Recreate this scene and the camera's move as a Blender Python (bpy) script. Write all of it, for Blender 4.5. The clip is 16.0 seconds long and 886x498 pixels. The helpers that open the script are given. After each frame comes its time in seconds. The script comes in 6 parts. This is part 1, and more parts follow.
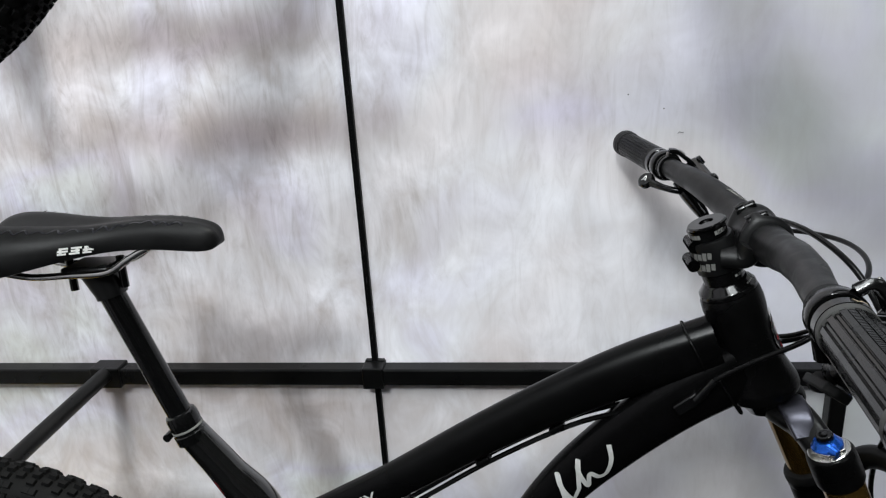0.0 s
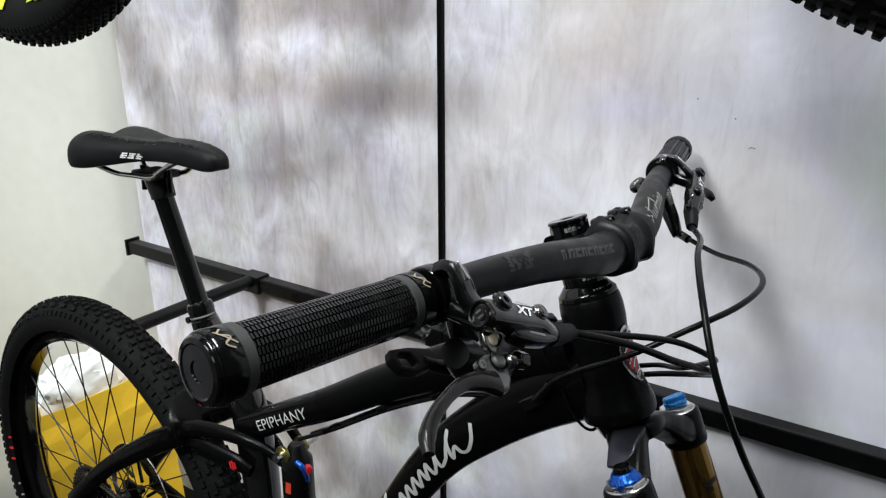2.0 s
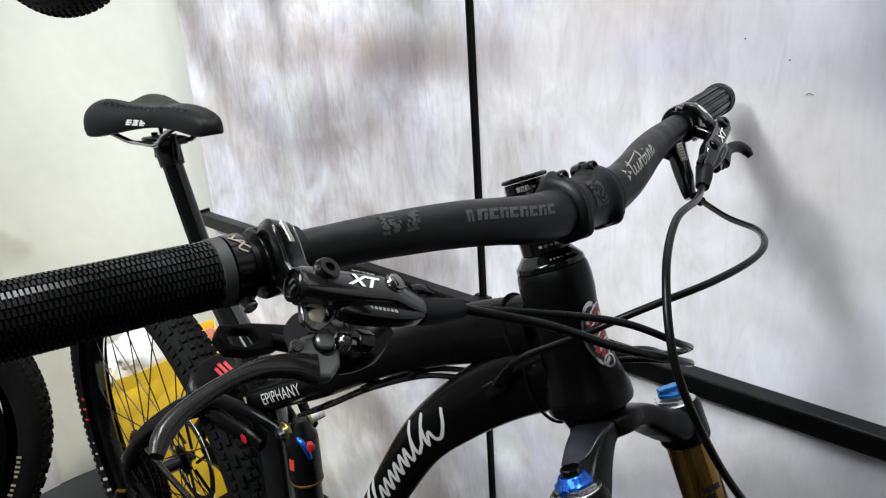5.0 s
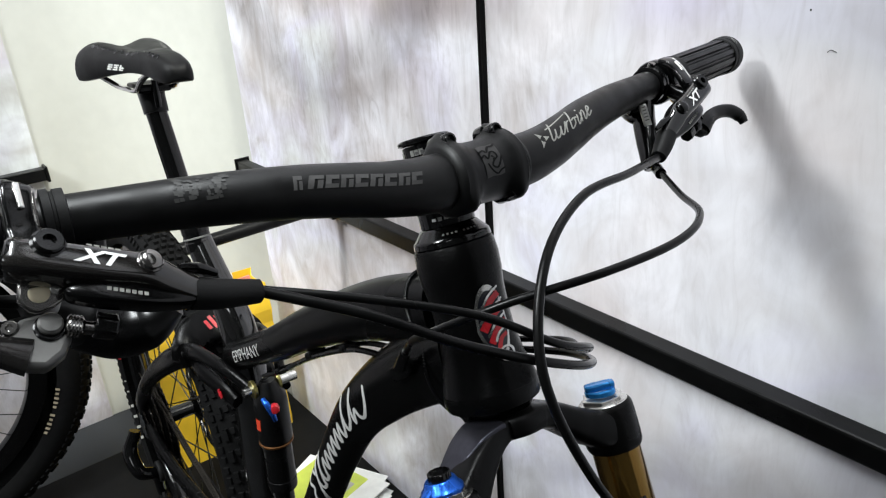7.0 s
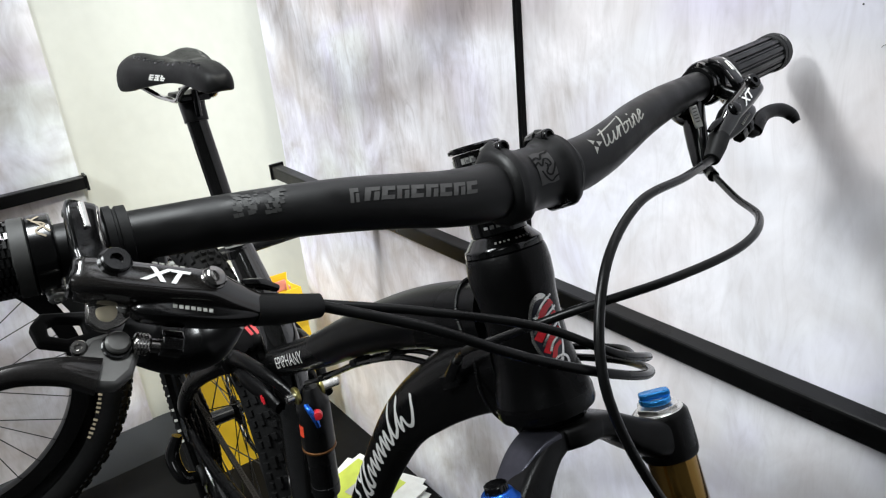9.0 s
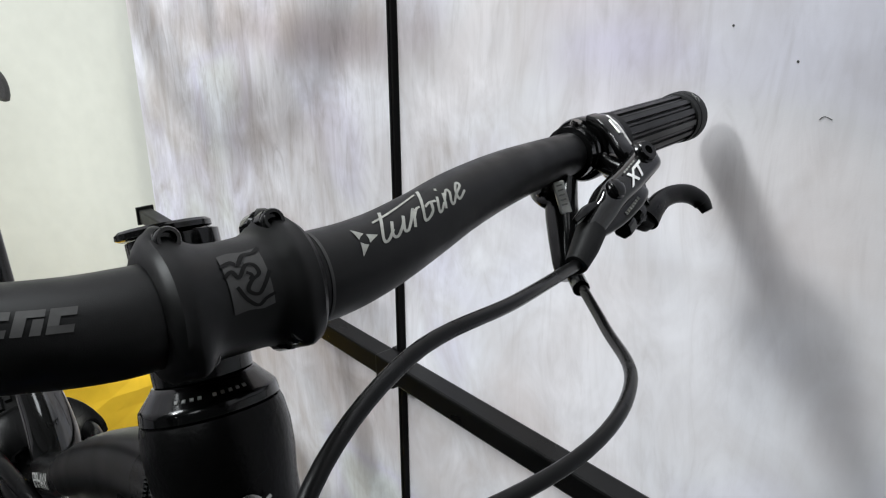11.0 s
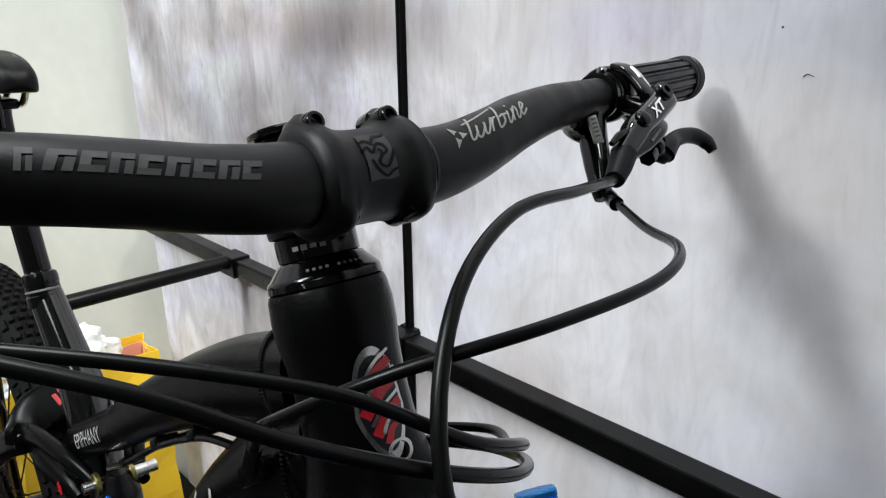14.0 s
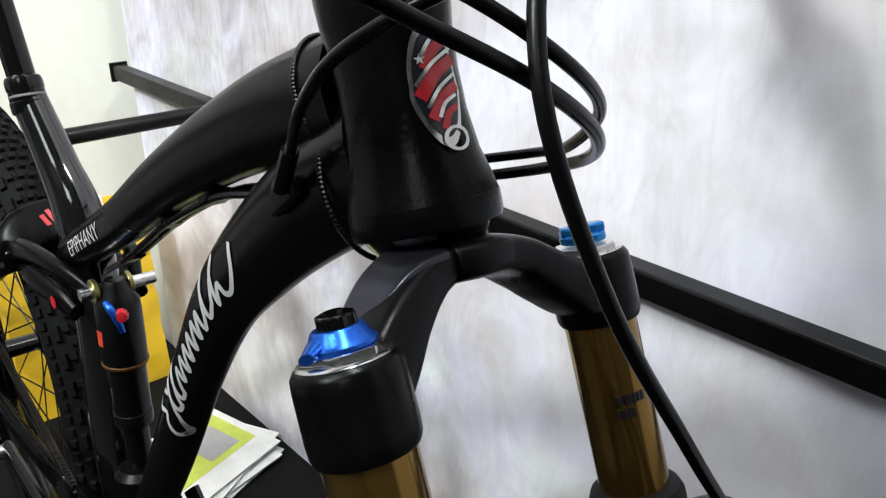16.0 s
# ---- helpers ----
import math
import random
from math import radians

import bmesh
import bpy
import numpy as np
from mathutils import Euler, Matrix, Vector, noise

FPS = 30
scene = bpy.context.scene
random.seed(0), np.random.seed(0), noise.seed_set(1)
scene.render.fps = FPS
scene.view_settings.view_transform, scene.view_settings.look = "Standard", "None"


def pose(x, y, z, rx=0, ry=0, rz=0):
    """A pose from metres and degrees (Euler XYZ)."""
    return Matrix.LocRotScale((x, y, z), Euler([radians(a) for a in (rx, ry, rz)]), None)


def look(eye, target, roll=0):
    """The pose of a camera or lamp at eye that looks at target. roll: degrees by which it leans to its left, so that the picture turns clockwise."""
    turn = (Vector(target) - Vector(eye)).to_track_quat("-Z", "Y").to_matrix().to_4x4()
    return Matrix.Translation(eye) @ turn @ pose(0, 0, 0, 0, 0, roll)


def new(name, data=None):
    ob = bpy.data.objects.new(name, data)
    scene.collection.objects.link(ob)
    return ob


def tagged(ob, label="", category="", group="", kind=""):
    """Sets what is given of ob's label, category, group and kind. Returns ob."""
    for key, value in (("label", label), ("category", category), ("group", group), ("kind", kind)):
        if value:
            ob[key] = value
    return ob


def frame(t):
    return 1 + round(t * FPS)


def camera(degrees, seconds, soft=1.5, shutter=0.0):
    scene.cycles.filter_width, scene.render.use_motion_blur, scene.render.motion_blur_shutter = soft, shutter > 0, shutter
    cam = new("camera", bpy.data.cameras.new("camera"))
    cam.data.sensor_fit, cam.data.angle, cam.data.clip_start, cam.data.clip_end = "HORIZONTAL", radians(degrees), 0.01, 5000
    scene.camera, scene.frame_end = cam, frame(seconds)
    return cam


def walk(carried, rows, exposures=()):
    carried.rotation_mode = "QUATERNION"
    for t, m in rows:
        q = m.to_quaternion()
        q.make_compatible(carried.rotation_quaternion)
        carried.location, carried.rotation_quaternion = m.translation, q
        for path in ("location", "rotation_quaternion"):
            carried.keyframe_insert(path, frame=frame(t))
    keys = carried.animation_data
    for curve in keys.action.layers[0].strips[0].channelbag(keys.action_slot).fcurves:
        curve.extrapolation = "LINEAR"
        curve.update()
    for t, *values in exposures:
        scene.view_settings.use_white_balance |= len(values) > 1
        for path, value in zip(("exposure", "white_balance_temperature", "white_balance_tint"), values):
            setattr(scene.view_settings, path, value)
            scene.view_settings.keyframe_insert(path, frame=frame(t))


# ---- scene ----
cam = camera(62.0, 16.0, soft=1.2)
PATH = [
    (0, (0.254, -1.022, 1.292), (0.012, 0.85, 0.63), -3.6),
    (0.5, (0.371, -0.895, 1.323), (-0.047, 0.952, 0.68), -2.7),
    (1, (0.467, -0.826, 1.328), (-0.261, 0.943, 0.746), -1.0),
    (1.5, (0.581, -0.878, 1.286), (-0.43, 0.757, 0.733), -1.1),
    (2, (0.647, -0.939, 1.265), (-0.416, 0.627, 0.619), -0.3),
    (2.5, (0.661, -0.951, 1.262), (-0.368, 0.61, 0.553), 0.5),
    (3, (0.658, -0.947, 1.269), (-0.376, 0.595, 0.525), -0.4),
    (3.5, (0.669, -0.957, 1.265), (-0.385, 0.588, 0.557), -0.3),
    (6, (0.751, -0.678, 1.21), (-0.692, 0.484, 0.457), -4.8),
    (6.5, (0.765, -0.663, 1.208), (-0.692, 0.459, 0.422), -4.2),
    (7, (0.763, -0.661, 1.21), (-0.694, 0.451, 0.41), -4.0),
    (7.5, (0.761, -0.664, 1.21), (-0.726, 0.406, 0.409), -4.8),
    (8, (0.758, -0.665, 1.212), (-0.724, 0.41, 0.406), -4.8),
    (8.5, (0.754, -0.666, 1.216), (-0.735, 0.399, 0.411), -5.1),
    (9, (0.749, -0.668, 1.214), (-0.755, 0.384, 0.42), -5.7),
    (9.5, (0.728, -0.623, 1.202), (-0.768, 0.444, 0.413), -4.4),
    (10, (0.69, -0.531, 1.177), (-0.778, 0.615, 0.449), -2.7),
    (12.5, (0.651, -0.469, 1.17), (-0.758, 0.791, 0.514), 0.4),
    (13, (0.667, -0.503, 1.169), (-0.731, 0.781, 0.536), -0.3),
    (13.5, (0.68, -0.535, 1.167), (-0.719, 0.739, 0.518), -0.8),
    (14, (0.678, -0.562, 1.14), (-0.709, 0.736, 0.515), -0.8),
    (14.5, (0.675, -0.576, 1.105), (-0.704, 0.725, 0.466), 0.4),
    (15, (0.668, -0.592, 1.079), (-0.702, 0.714, 0.431), 1.5),
    (15.5, (0.663, -0.583, 1.048), (-0.65, 0.698, 0.252), 3.6),
    (16, (0.662, -0.591, 1.049), (-0.613, 0.693, 0.197), 1.6),
]
EXPOSURES = [(0, -0.3), (0.5, -0.52), (1, -0.66), (1.5, -0.62), (2.2, -0.2), (3.5, -0.07), (6, -0.02), (9, 0.1), (10, -0.1), (12.5, -0.38), (13.5, -0.4), (14.5, -0.1), (15, -0.02), (16, 0.17)]
walk(cam, [(t, look(eye, target, roll)) for t, eye, target, roll in PATH], EXPOSURES)

from mathutils.bvhtree import BVHTree

# ---- light ----
world = bpy.data.worlds.new("hall")
scene.world = world
world.use_nodes = True
wn = world.node_tree.nodes
wn["Background"].inputs[0].default_value = (0.92, 0.98, 1.0, 1)
wn["Background"].inputs[1].default_value = 0.06


def area_lamp(name, eye, target, size, watts, colour, size_y=None):
    data = bpy.data.lights.new(name, "AREA")
    data.energy, data.color, data.size = watts, colour, size
    if size_y:
        data.shape, data.size_y = "RECTANGLE", size_y
    ob = new(name, data)
    ob.matrix_world = look(eye, target)
    return ob


def spot_lamp(name, eye, target, watts, colour, cone, radius, blend=0.6):
    data = bpy.data.lights.new(name, "SPOT")
    data.energy, data.color, data.spot_size, data.spot_blend, data.shadow_soft_size = watts, colour, radians(cone), blend, radius
    ob = new(name, data)
    ob.matrix_world = look(eye, target)
    return ob


# Hall lamps far above, and the booth's own spots
area_lamp("hall_lamp", (-0.3, -2.7, 4.4), (0.0, -0.2, 0.9), 1.5, 104, (0.94, 0.99, 1.01))
area_lamp("hall_lamp", (0.42, -0.5, 3.8), (0.45, -0.42, 1.0), 1.3, 90, (0.94, 0.99, 1.01), 0.22)
area_lamp("hall_lamp", (-1.2, -3.4, 4.4), (-0.3, -0.2, 0.9), 1.3, 50, (0.94, 0.99, 1.01))
area_lamp("hall_lamp", (2.6, -3.7, 4.4), (0.0, -0.4, 0.9), 1.2, 20, (0.94, 0.99, 1.01))
spot_lamp("booth_spot", (-0.25, -2.9, 3.1), (-0.52, -0.1, 0.95), 318, (0.94, 0.99, 1.0), 54, 0.20, 1.0)
spot_lamp("corner_spot", (0.62, -0.12, 2.3), (-1.16, -0.30, 0.42), 170, (0.99, 1.0, 0.90), 42, 0.12, 1.0)


# ---- materials ----
def material(name, colour, rough=0.5, metal=0.0, grain=0.0, size=200.0, bump=0.0, bump_size=400.0, coat=0.0, spread=0.08, sheen=0.0, gloss=0.24):
    m = bpy.data.materials.new(name)
    m.use_nodes = True
    n, l = m.node_tree.nodes, m.node_tree.links
    b = n["Principled BSDF"]
    b.inputs["Base Color"].default_value = (*colour, 1)
    b.inputs["Roughness"].default_value, b.inputs["Metallic"].default_value = rough, metal
    b.inputs["Coat Weight"].default_value = coat
    if metal == 0 and max(colour) < 0.02:
        b.inputs["Specular IOR Level"].default_value = gloss
    b.inputs["Coat Roughness"].default_value = 0.12
    b.inputs["Sheen Weight"].default_value = sheen
    co = n.new("ShaderNodeTexCoord")
    if grain:
        tex = n.new("ShaderNodeTexNoise")
        tex.inputs["Scale"].default_value, tex.inputs["Detail"].default_value = size, 5
        l.new(co.outputs["Object"], tex.inputs["Vector"])
        wide = n.new("ShaderNodeTexNoise")
        wide.inputs["Scale"].default_value, wide.inputs["Detail"].default_value = size / 9, 3
        l.new(co.outputs["Object"], wide.inputs["Vector"])
        both = n.new("ShaderNodeMath")
        both.operation = "ADD"
        l.new(tex.outputs["Fac"], both.inputs[0])
        l.new(wide.outputs["Fac"], both.inputs[1])
        ramp = n.new("ShaderNodeMapRange")
        ramp.inputs["From Min"].default_value, ramp.inputs["From Max"].default_value = 0.7, 1.3
        ramp.inputs["To Min"].default_value, ramp.inputs["To Max"].default_value = 1 - grain, 1 + grain
        l.new(both.outputs[0], ramp.inputs["Value"])
        mix = n.new("ShaderNodeVectorMath")
        mix.operation = "SCALE"
        mix.inputs[0].default_value = colour
        l.new(ramp.outputs[0], mix.inputs["Scale"])
        l.new(mix.outputs[0], b.inputs["Base Color"])
        rr = n.new("ShaderNodeMapRange")
        rr.inputs["From Min"].default_value, rr.inputs["From Max"].default_value = 0.35, 0.65
        rr.inputs["To Min"].default_value, rr.inputs["To Max"].default_value = max(rough - spread, 0.02), min(rough + spread, 1)
        l.new(wide.outputs["Fac"], rr.inputs["Value"])
        l.new(rr.outputs[0], b.inputs["Roughness"])
    if bump:
        bt = n.new("ShaderNodeTexNoise")
        bt.inputs["Scale"].default_value, bt.inputs["Detail"].default_value = bump_size, 4
        l.new(co.outputs["Object"], bt.inputs["Vector"])
        bp = n.new("ShaderNodeBump")
        bp.inputs["Strength"].default_value, bp.inputs["Distance"].default_value = bump, 0.0006
        l.new(bt.outputs["Fac"], bp.inputs["Height"])
        l.new(bp.outputs["Normal"], b.inputs["Normal"])
    return m


def print_fabric(name, along, tint=1.0, blots=()):
    """Stretched fabric printed with a blurred picture of weathered boards: upright grain, brown and grey clouds."""
    m = bpy.data.materials.new(name)
    m.use_nodes = True
    n, l = m.node_tree.nodes, m.node_tree.links
    b = n["Principled BSDF"]
    b.inputs["Roughness"].default_value = 0.75
    b.inputs["Sheen Weight"].default_value = 0.1
    co = n.new("ShaderNodeTexCoord")

    def noise_at(scale, detail, seed, rough=0.55, warp=0.0):
        mp = n.new("ShaderNodeMapping")
        mp.inputs["Scale"].default_value = scale
        mp.inputs["Location"].default_value = (seed, seed * 0.7, seed * 1.3)
        l.new(co.outputs["Object"], mp.inputs["Vector"])
        t = n.new("ShaderNodeTexNoise")
        t.inputs["Scale"].default_value, t.inputs["Detail"].default_value = 1.0, detail
        t.inputs["Roughness"].default_value, t.inputs["Distortion"].default_value = rough, warp
        l.new(mp.outputs[0], t.inputs["Vector"])
        return t.outputs["Fac"]

    def stops(value, rows):
        r = n.new("ShaderNodeValToRGB")
        r.color_ramp.elements[0].position, r.color_ramp.elements[0].color = rows[0][0], (*rows[0][1], 1)
        r.color_ramp.elements[1].position, r.color_ramp.elements[1].color = rows[-1][0], (*rows[-1][1], 1)
        for p, c in rows[1:-1]:
            r.color_ramp.elements.new(p).color = (*c, 1)
        l.new(value, r.inputs["Fac"])
        return r.outputs["Color"]

    def blend(kind, a, b2, fac):
        x = n.new("ShaderNodeMix")
        x.data_type, x.blend_type = "RGBA", kind
        if isinstance(fac, float):
            x.inputs[0].default_value = fac
        else:
            l.new(fac, x.inputs[0])
        l.new(a, x.inputs[6])
        l.new(b2, x.inputs[7])
        return x.outputs[2]

    clouds = stops(noise_at((2.2, 2.2, 4.2), 3, 3.1, 0.5, 0.4), [(0.26, (0.68, 0.66, 0.66)), (0.41, (0.74, 0.73, 0.745)), (0.53, (0.79, 0.785, 0.81)), (0.68, (0.85, 0.85, 0.88))])
    bands = stops(noise_at((1.4, 1.4, 5.5), 2, 8.4, 0.5, 0.6), [(0.33, (0.60, 0.55, 0.52)), (0.52, (0.95, 0.94, 0.95)), (0.7, (1.0, 1.0, 1.0))])
    grain = stops(noise_at((34, 34, 7.5), 7, 1.7, 0.68, 2.4), [(0.30, (0.70, 0.67, 0.66)), (0.50, (0.95, 0.94, 0.95)), (0.66, (1.04, 1.04, 1.05))])
    where = noise_at((1.7, 1.7, 1.7), 2, 5.0)
    mask = n.new("ShaderNodeMapRange")
    mask.inputs["From Min"].default_value, mask.inputs["From Max"].default_value = 0.36, 0.62
    mask.inputs["To Min"].default_value, mask.inputs["To Max"].default_value = 0.15, 0.9
    l.new(where, mask.inputs["Value"])
    sep = n.new("ShaderNodeSeparateXYZ")
    l.new(co.outputs["Object"], sep.inputs[0])
    sharp = n.new("ShaderNodeMapRange")
    sharp.inputs["From Min"].default_value, sharp.inputs["From Max"].default_value = along
    sharp.inputs["To Min"].default_value, sharp.inputs["To Max"].default_value = 1.0, 0.12
    l.new(sep.outputs["X"], sharp.inputs["Value"])
    mul = n.new("ShaderNodeMath")
    mul.operation = "MULTIPLY"
    l.new(mask.outputs[0], mul.inputs[0])
    l.new(sharp.outputs[0], mul.inputs[1])
    mottle = stops(noise_at((11, 11, 7), 4, 6.6, 0.6, 0.8), [(0.34, (0.80, 0.76, 0.74)), (0.50, (0.97, 0.96, 0.97)), (0.64, (1.15, 1.15, 1.17))])
    smears = stops(noise_at((2.3, 2.3, 7.0), 3, 12.3, 0.5, 0.5), [(0.34, (0.84, 0.81, 0.79)), (0.45, (0.97, 0.965, 0.965)), (0.60, (1.0, 1.0, 1.0))])
    c = blend("MULTIPLY", clouds, bands, 0.22)
    hue = stops(noise_at((3.1, 3.1, 3.6), 2, 21.0, 0.5, 0.3), [(0.34, (1.03, 0.98, 0.95)), (0.50, (1.0, 1.0, 1.0)), (0.58, (0.97, 0.965, 1.04)), (0.68, (0.975, 1.02, 0.965))])
    c = blend("MULTIPLY", c, hue, 1.0)
    c = blend("MULTIPLY", c, mottle, sharp.outputs[0])
    c = blend("MULTIPLY", c, smears, sharp.outputs[0])
    c = blend("MULTIPLY", c, grain, mul.outputs[0])
    # broad blots laid over the print: place, half width, half height, depth, tone
    if blots:
        wave = n.new("ShaderNodeTexNoise")
        wave.inputs["Scale"].default_value, wave.inputs["Detail"].default_value = 7.0, 4.0
        l.new(co.outputs["Object"], wave.inputs["Vector"])
        bend = n.new("ShaderNodeVectorMath")
        bend.operation = "MULTIPLY_ADD"
        bend.inputs[1].default_value, bend.inputs[2].default_value = (0.07, 0, 0.05), (-0.035, 0, -0.025)
        l.new(wave.outputs["Color"], bend.inputs[0])
        moved = n.new("ShaderNodeVectorMath")
        l.new(co.outputs["Object"], moved.inputs[0])
        l.new(bend.outputs[0], moved.inputs[1])
    for x, z, wide, tall, depth, colour in blots:
        scaled = n.new("ShaderNodeVectorMath")
        scaled.operation = "MULTIPLY_ADD"
        scaled.inputs[1].default_value, scaled.inputs[2].default_value = (1 / wide, 0, 1 / tall), (-x / wide, 0, -z / tall)
        l.new(moved.outputs[0], scaled.inputs[0])
        far = n.new("ShaderNodeVectorMath")
        far.operation = "LENGTH"
        l.new(scaled.outputs[0], far.inputs[0])
        fade = n.new("ShaderNodeMapRange")
        fade.interpolation_type = "SMOOTHSTEP"
        fade.inputs["From Min"].default_value, fade.inputs["From Max"].default_value = 0.1, 1.3
        fade.inputs["To Min"].default_value, fade.inputs["To Max"].default_value = depth, 0.0
        l.new(far.outputs["Value"], fade.inputs["Value"])
        tone = n.new("ShaderNodeRGB")
        tone.outputs[0].default_value = (*colour, 1)
        c = blend("MULTIPLY", c, tone.outputs[0], fade.outputs[0])
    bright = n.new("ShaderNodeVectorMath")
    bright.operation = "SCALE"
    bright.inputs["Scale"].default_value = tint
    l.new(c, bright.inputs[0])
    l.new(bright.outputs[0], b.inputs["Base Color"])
    bt = n.new("ShaderNodeTexNoise")
    bt.inputs["Scale"].default_value = 900
    l.new(co.outputs["Object"], bt.inputs["Vector"])
    bp = n.new("ShaderNodeBump")
    bp.inputs["Strength"].default_value, bp.inputs["Distance"].default_value = 0.12, 0.0005
    l.new(bt.outputs["Fac"], bp.inputs["Height"])
    l.new(bp.outputs["Normal"], b.inputs["Normal"])
    return m


SLATE = (0.50, 0.51, 0.53)
BROWN, GREY, VIOLET, PALE = (0.62, 0.55, 0.51), (0.66, 0.66, 0.68), (0.88, 0.84, 0.95), (1.14, 1.14, 1.16)
BLOTS = (
    (-0.22, 1.112, 0.38, 0.052, 0.9, BROWN), (-0.09, 1.106, 0.20, 0.044, 0.3, BROWN), (-0.24, 1.248, 0.30, 0.050, 0.9, BROWN),
    (-0.475, 1.25, 0.040, 0.17, 0.95, SLATE), (-0.58, 1.27, 0.14, 0.22, 0.5, GREY), (0.325, 1.40, 0.070, 0.22, 0.85, BROWN), (0.49, 1.125, 0.22, 0.070, 0.62, GREY),
    (0.284, 1.13, 0.09, 0.08, 0.5, VIOLET), (-0.36, 0.97, 0.045, 0.09, 0.5, BROWN), (-0.45, 1.10, 0.05, 0.05, 0.4, GREY),
    (0.106, 0.50, 0.06, 0.06, 0.4, GREY), (0.29, 0.48, 0.09, 0.05, 0.35, GREY), (0.436, 0.94, 0.04, 0.10, 0.3, GREY),
    (-0.157, 1.0, 0.11, 0.07, 0.9, PALE), (-0.53, 1.0, 0.11, 0.08, 0.8, PALE), (0.064, 1.32, 0.10, 0.08, 0.7, PALE), (-0.40, 1.19, 0.09, 0.03, 0.6, PALE),
)
FABRIC = print_fabric("printed_fabric", (-0.1, 0.75), 1.0, BLOTS)
# the side wall's copy of the print, scaled darker than the main wall's
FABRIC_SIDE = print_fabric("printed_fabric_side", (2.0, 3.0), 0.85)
WHITE = material("white_fabric", (0.56, 0.56, 0.51), 0.7, grain=0.04, size=30)
STRIP = material("matt_black_steel_strip", (0.002, 0.002, 0.0021), 0.55, grain=0.2, size=120, gloss=0.08)
STEEL_BLACK = material("black_powder_coated_steel", (0.0025, 0.0025, 0.0026), 0.34, grain=0.3, size=120, bump=0.10, bump_size=900, gloss=0.22)
BLADE = material("satin_grey_alloy", (0.030, 0.0285, 0.0275), 0.22, metal=0.7, grain=0.2, size=120)
CAM = material("brushed_grey_alloy", (0.17, 0.168, 0.162), 0.42, metal=0.5, grain=0.2, size=120)
CARPET = material("dark_grey_carpet", (0.022, 0.0235, 0.0255), 0.95, grain=0.35, size=300, bump=0.6, bump_size=700)
PLINTH = material("dark_painted_board", (0.004, 0.004, 0.0041), 0.7, grain=0.25, size=60, gloss=0.12)
FRAME = material("satin_black_frame_paint", (0.0018, 0.0018, 0.001854), 0.27, grain=0.25, size=60, bump=0.04, bump_size=1500, gloss=0.11)
# reflected light on the crown's top face, put into the colour
CROWN_SHEEN = material("painted_sheen_alloy", (0.055, 0.055, 0.068), 0.36, metal=0.85, grain=0.15, size=200)
LEATHERY = material("wrinkle_black_head_paint", (0.002, 0.002, 0.00206), 0.27, grain=0.3, size=150, bump=0.30, bump_size=520, gloss=0.16)
ALLOY = material("sandblasted_black_alloy", (0.003, 0.003, 0.00309), 0.42, grain=0.3, size=500, bump=0.10, bump_size=2600, gloss=0.34)
FORGED = material("forged_matt_black_alloy", (0.0025, 0.0024, 0.0024), 0.33, grain=0.3, size=300, bump=0.08, bump_size=1500, gloss=0.16)
SEAT_PAINT = material("gloss_black_seat_tube_paint", (0.003, 0.0029, 0.0028), 0.13, grain=0.2, size=60, spread=0.04, gloss=0.9, coat=0.6)
GLOSS = material("gloss_black_anodised", (0.0018, 0.0018, 0.001854), 0.16, grain=0.2, size=80, coat=0.4)
LEVER = material("polished_black_lever_paint", (0.0100, 0.0090, 0.0082), 0.13, grain=0.2, size=90, spread=0.04, gloss=0.7, coat=0.6)
LEVER_BLACK = material("polished_black_alloy", (0.0055, 0.0054, 0.0052), 0.12, grain=0.2, size=90, spread=0.05, gloss=0.55, coat=0.5)
CHAIN = material("dark_oiled_steel", (0.085, 0.074, 0.066), 0.22, metal=0.9, grain=0.2, size=90, spread=0.05)
RUBBER = material("black_rubber", (0.0035, 0.0035, 0.003605), 0.62, grain=0.3, size=180, bump=0.15, bump_size=900)
TYRE = material("tyre_rubber", (0.0042, 0.0042, 0.0043), 0.72, grain=0.4, size=90, bump=0.25, bump_size=700, gloss=0.12)
GRIP = material("black_grip_rubber", (0.0045, 0.0045, 0.0045), 0.22, grain=0.3, size=300, gloss=0.45)
# left grip's copies of the same rubber, its weaker light put into the colour
GRIP_SHADED = material("shaded_grip_rubber", (0.003, 0.003, 0.003), 0.36, grain=0.3, size=300, gloss=0.22)
RING_SHADED = material("shaded_rubber_ring", (0.006, 0.006, 0.006), 0.6, grain=0.2, size=200)
RING = material("grey_rubber_ring", (0.034, 0.034, 0.032), 0.6, grain=0.2, size=200)
HOSE = material("black_hose_sheath", (0.002, 0.002, 0.00206), 0.28, grain=0.3, size=160)
COVER = material("black_saddle_cover", (0.0040, 0.0040, 0.0041), 0.48, grain=0.3, size=220, bump=0.25, bump_size=1200, gloss=0.15)
STITCH = material("glossy_black_embroidery", (0.010, 0.010, 0.012), 0.25, coat=0.3)
CHROME = material("polished_steel", (0.62, 0.61, 0.59), 0.16, metal=1.0, grain=0.1, size=60)
SILVER = material("machined_aluminium", (0.72, 0.71, 0.68), 0.26, metal=1.0, grain=0.12, size=300)
BLUE = material("blue_anodised_alloy", (0.02, 0.13, 0.62), 0.22, metal=0.75, grain=0.12, size=90)
SKY_BLUE = material("bright_blue_anodised_alloy", (0.03, 0.28, 0.72), 0.22, metal=0.6, grain=0.12, size=90)
# brass screw head, the light it reflects put into a paler colour
BRASS_GLINT = material("brass_with_painted_glint", (0.72, 0.64, 0.46), 0.35, metal=0.2, grain=0.1, size=200)
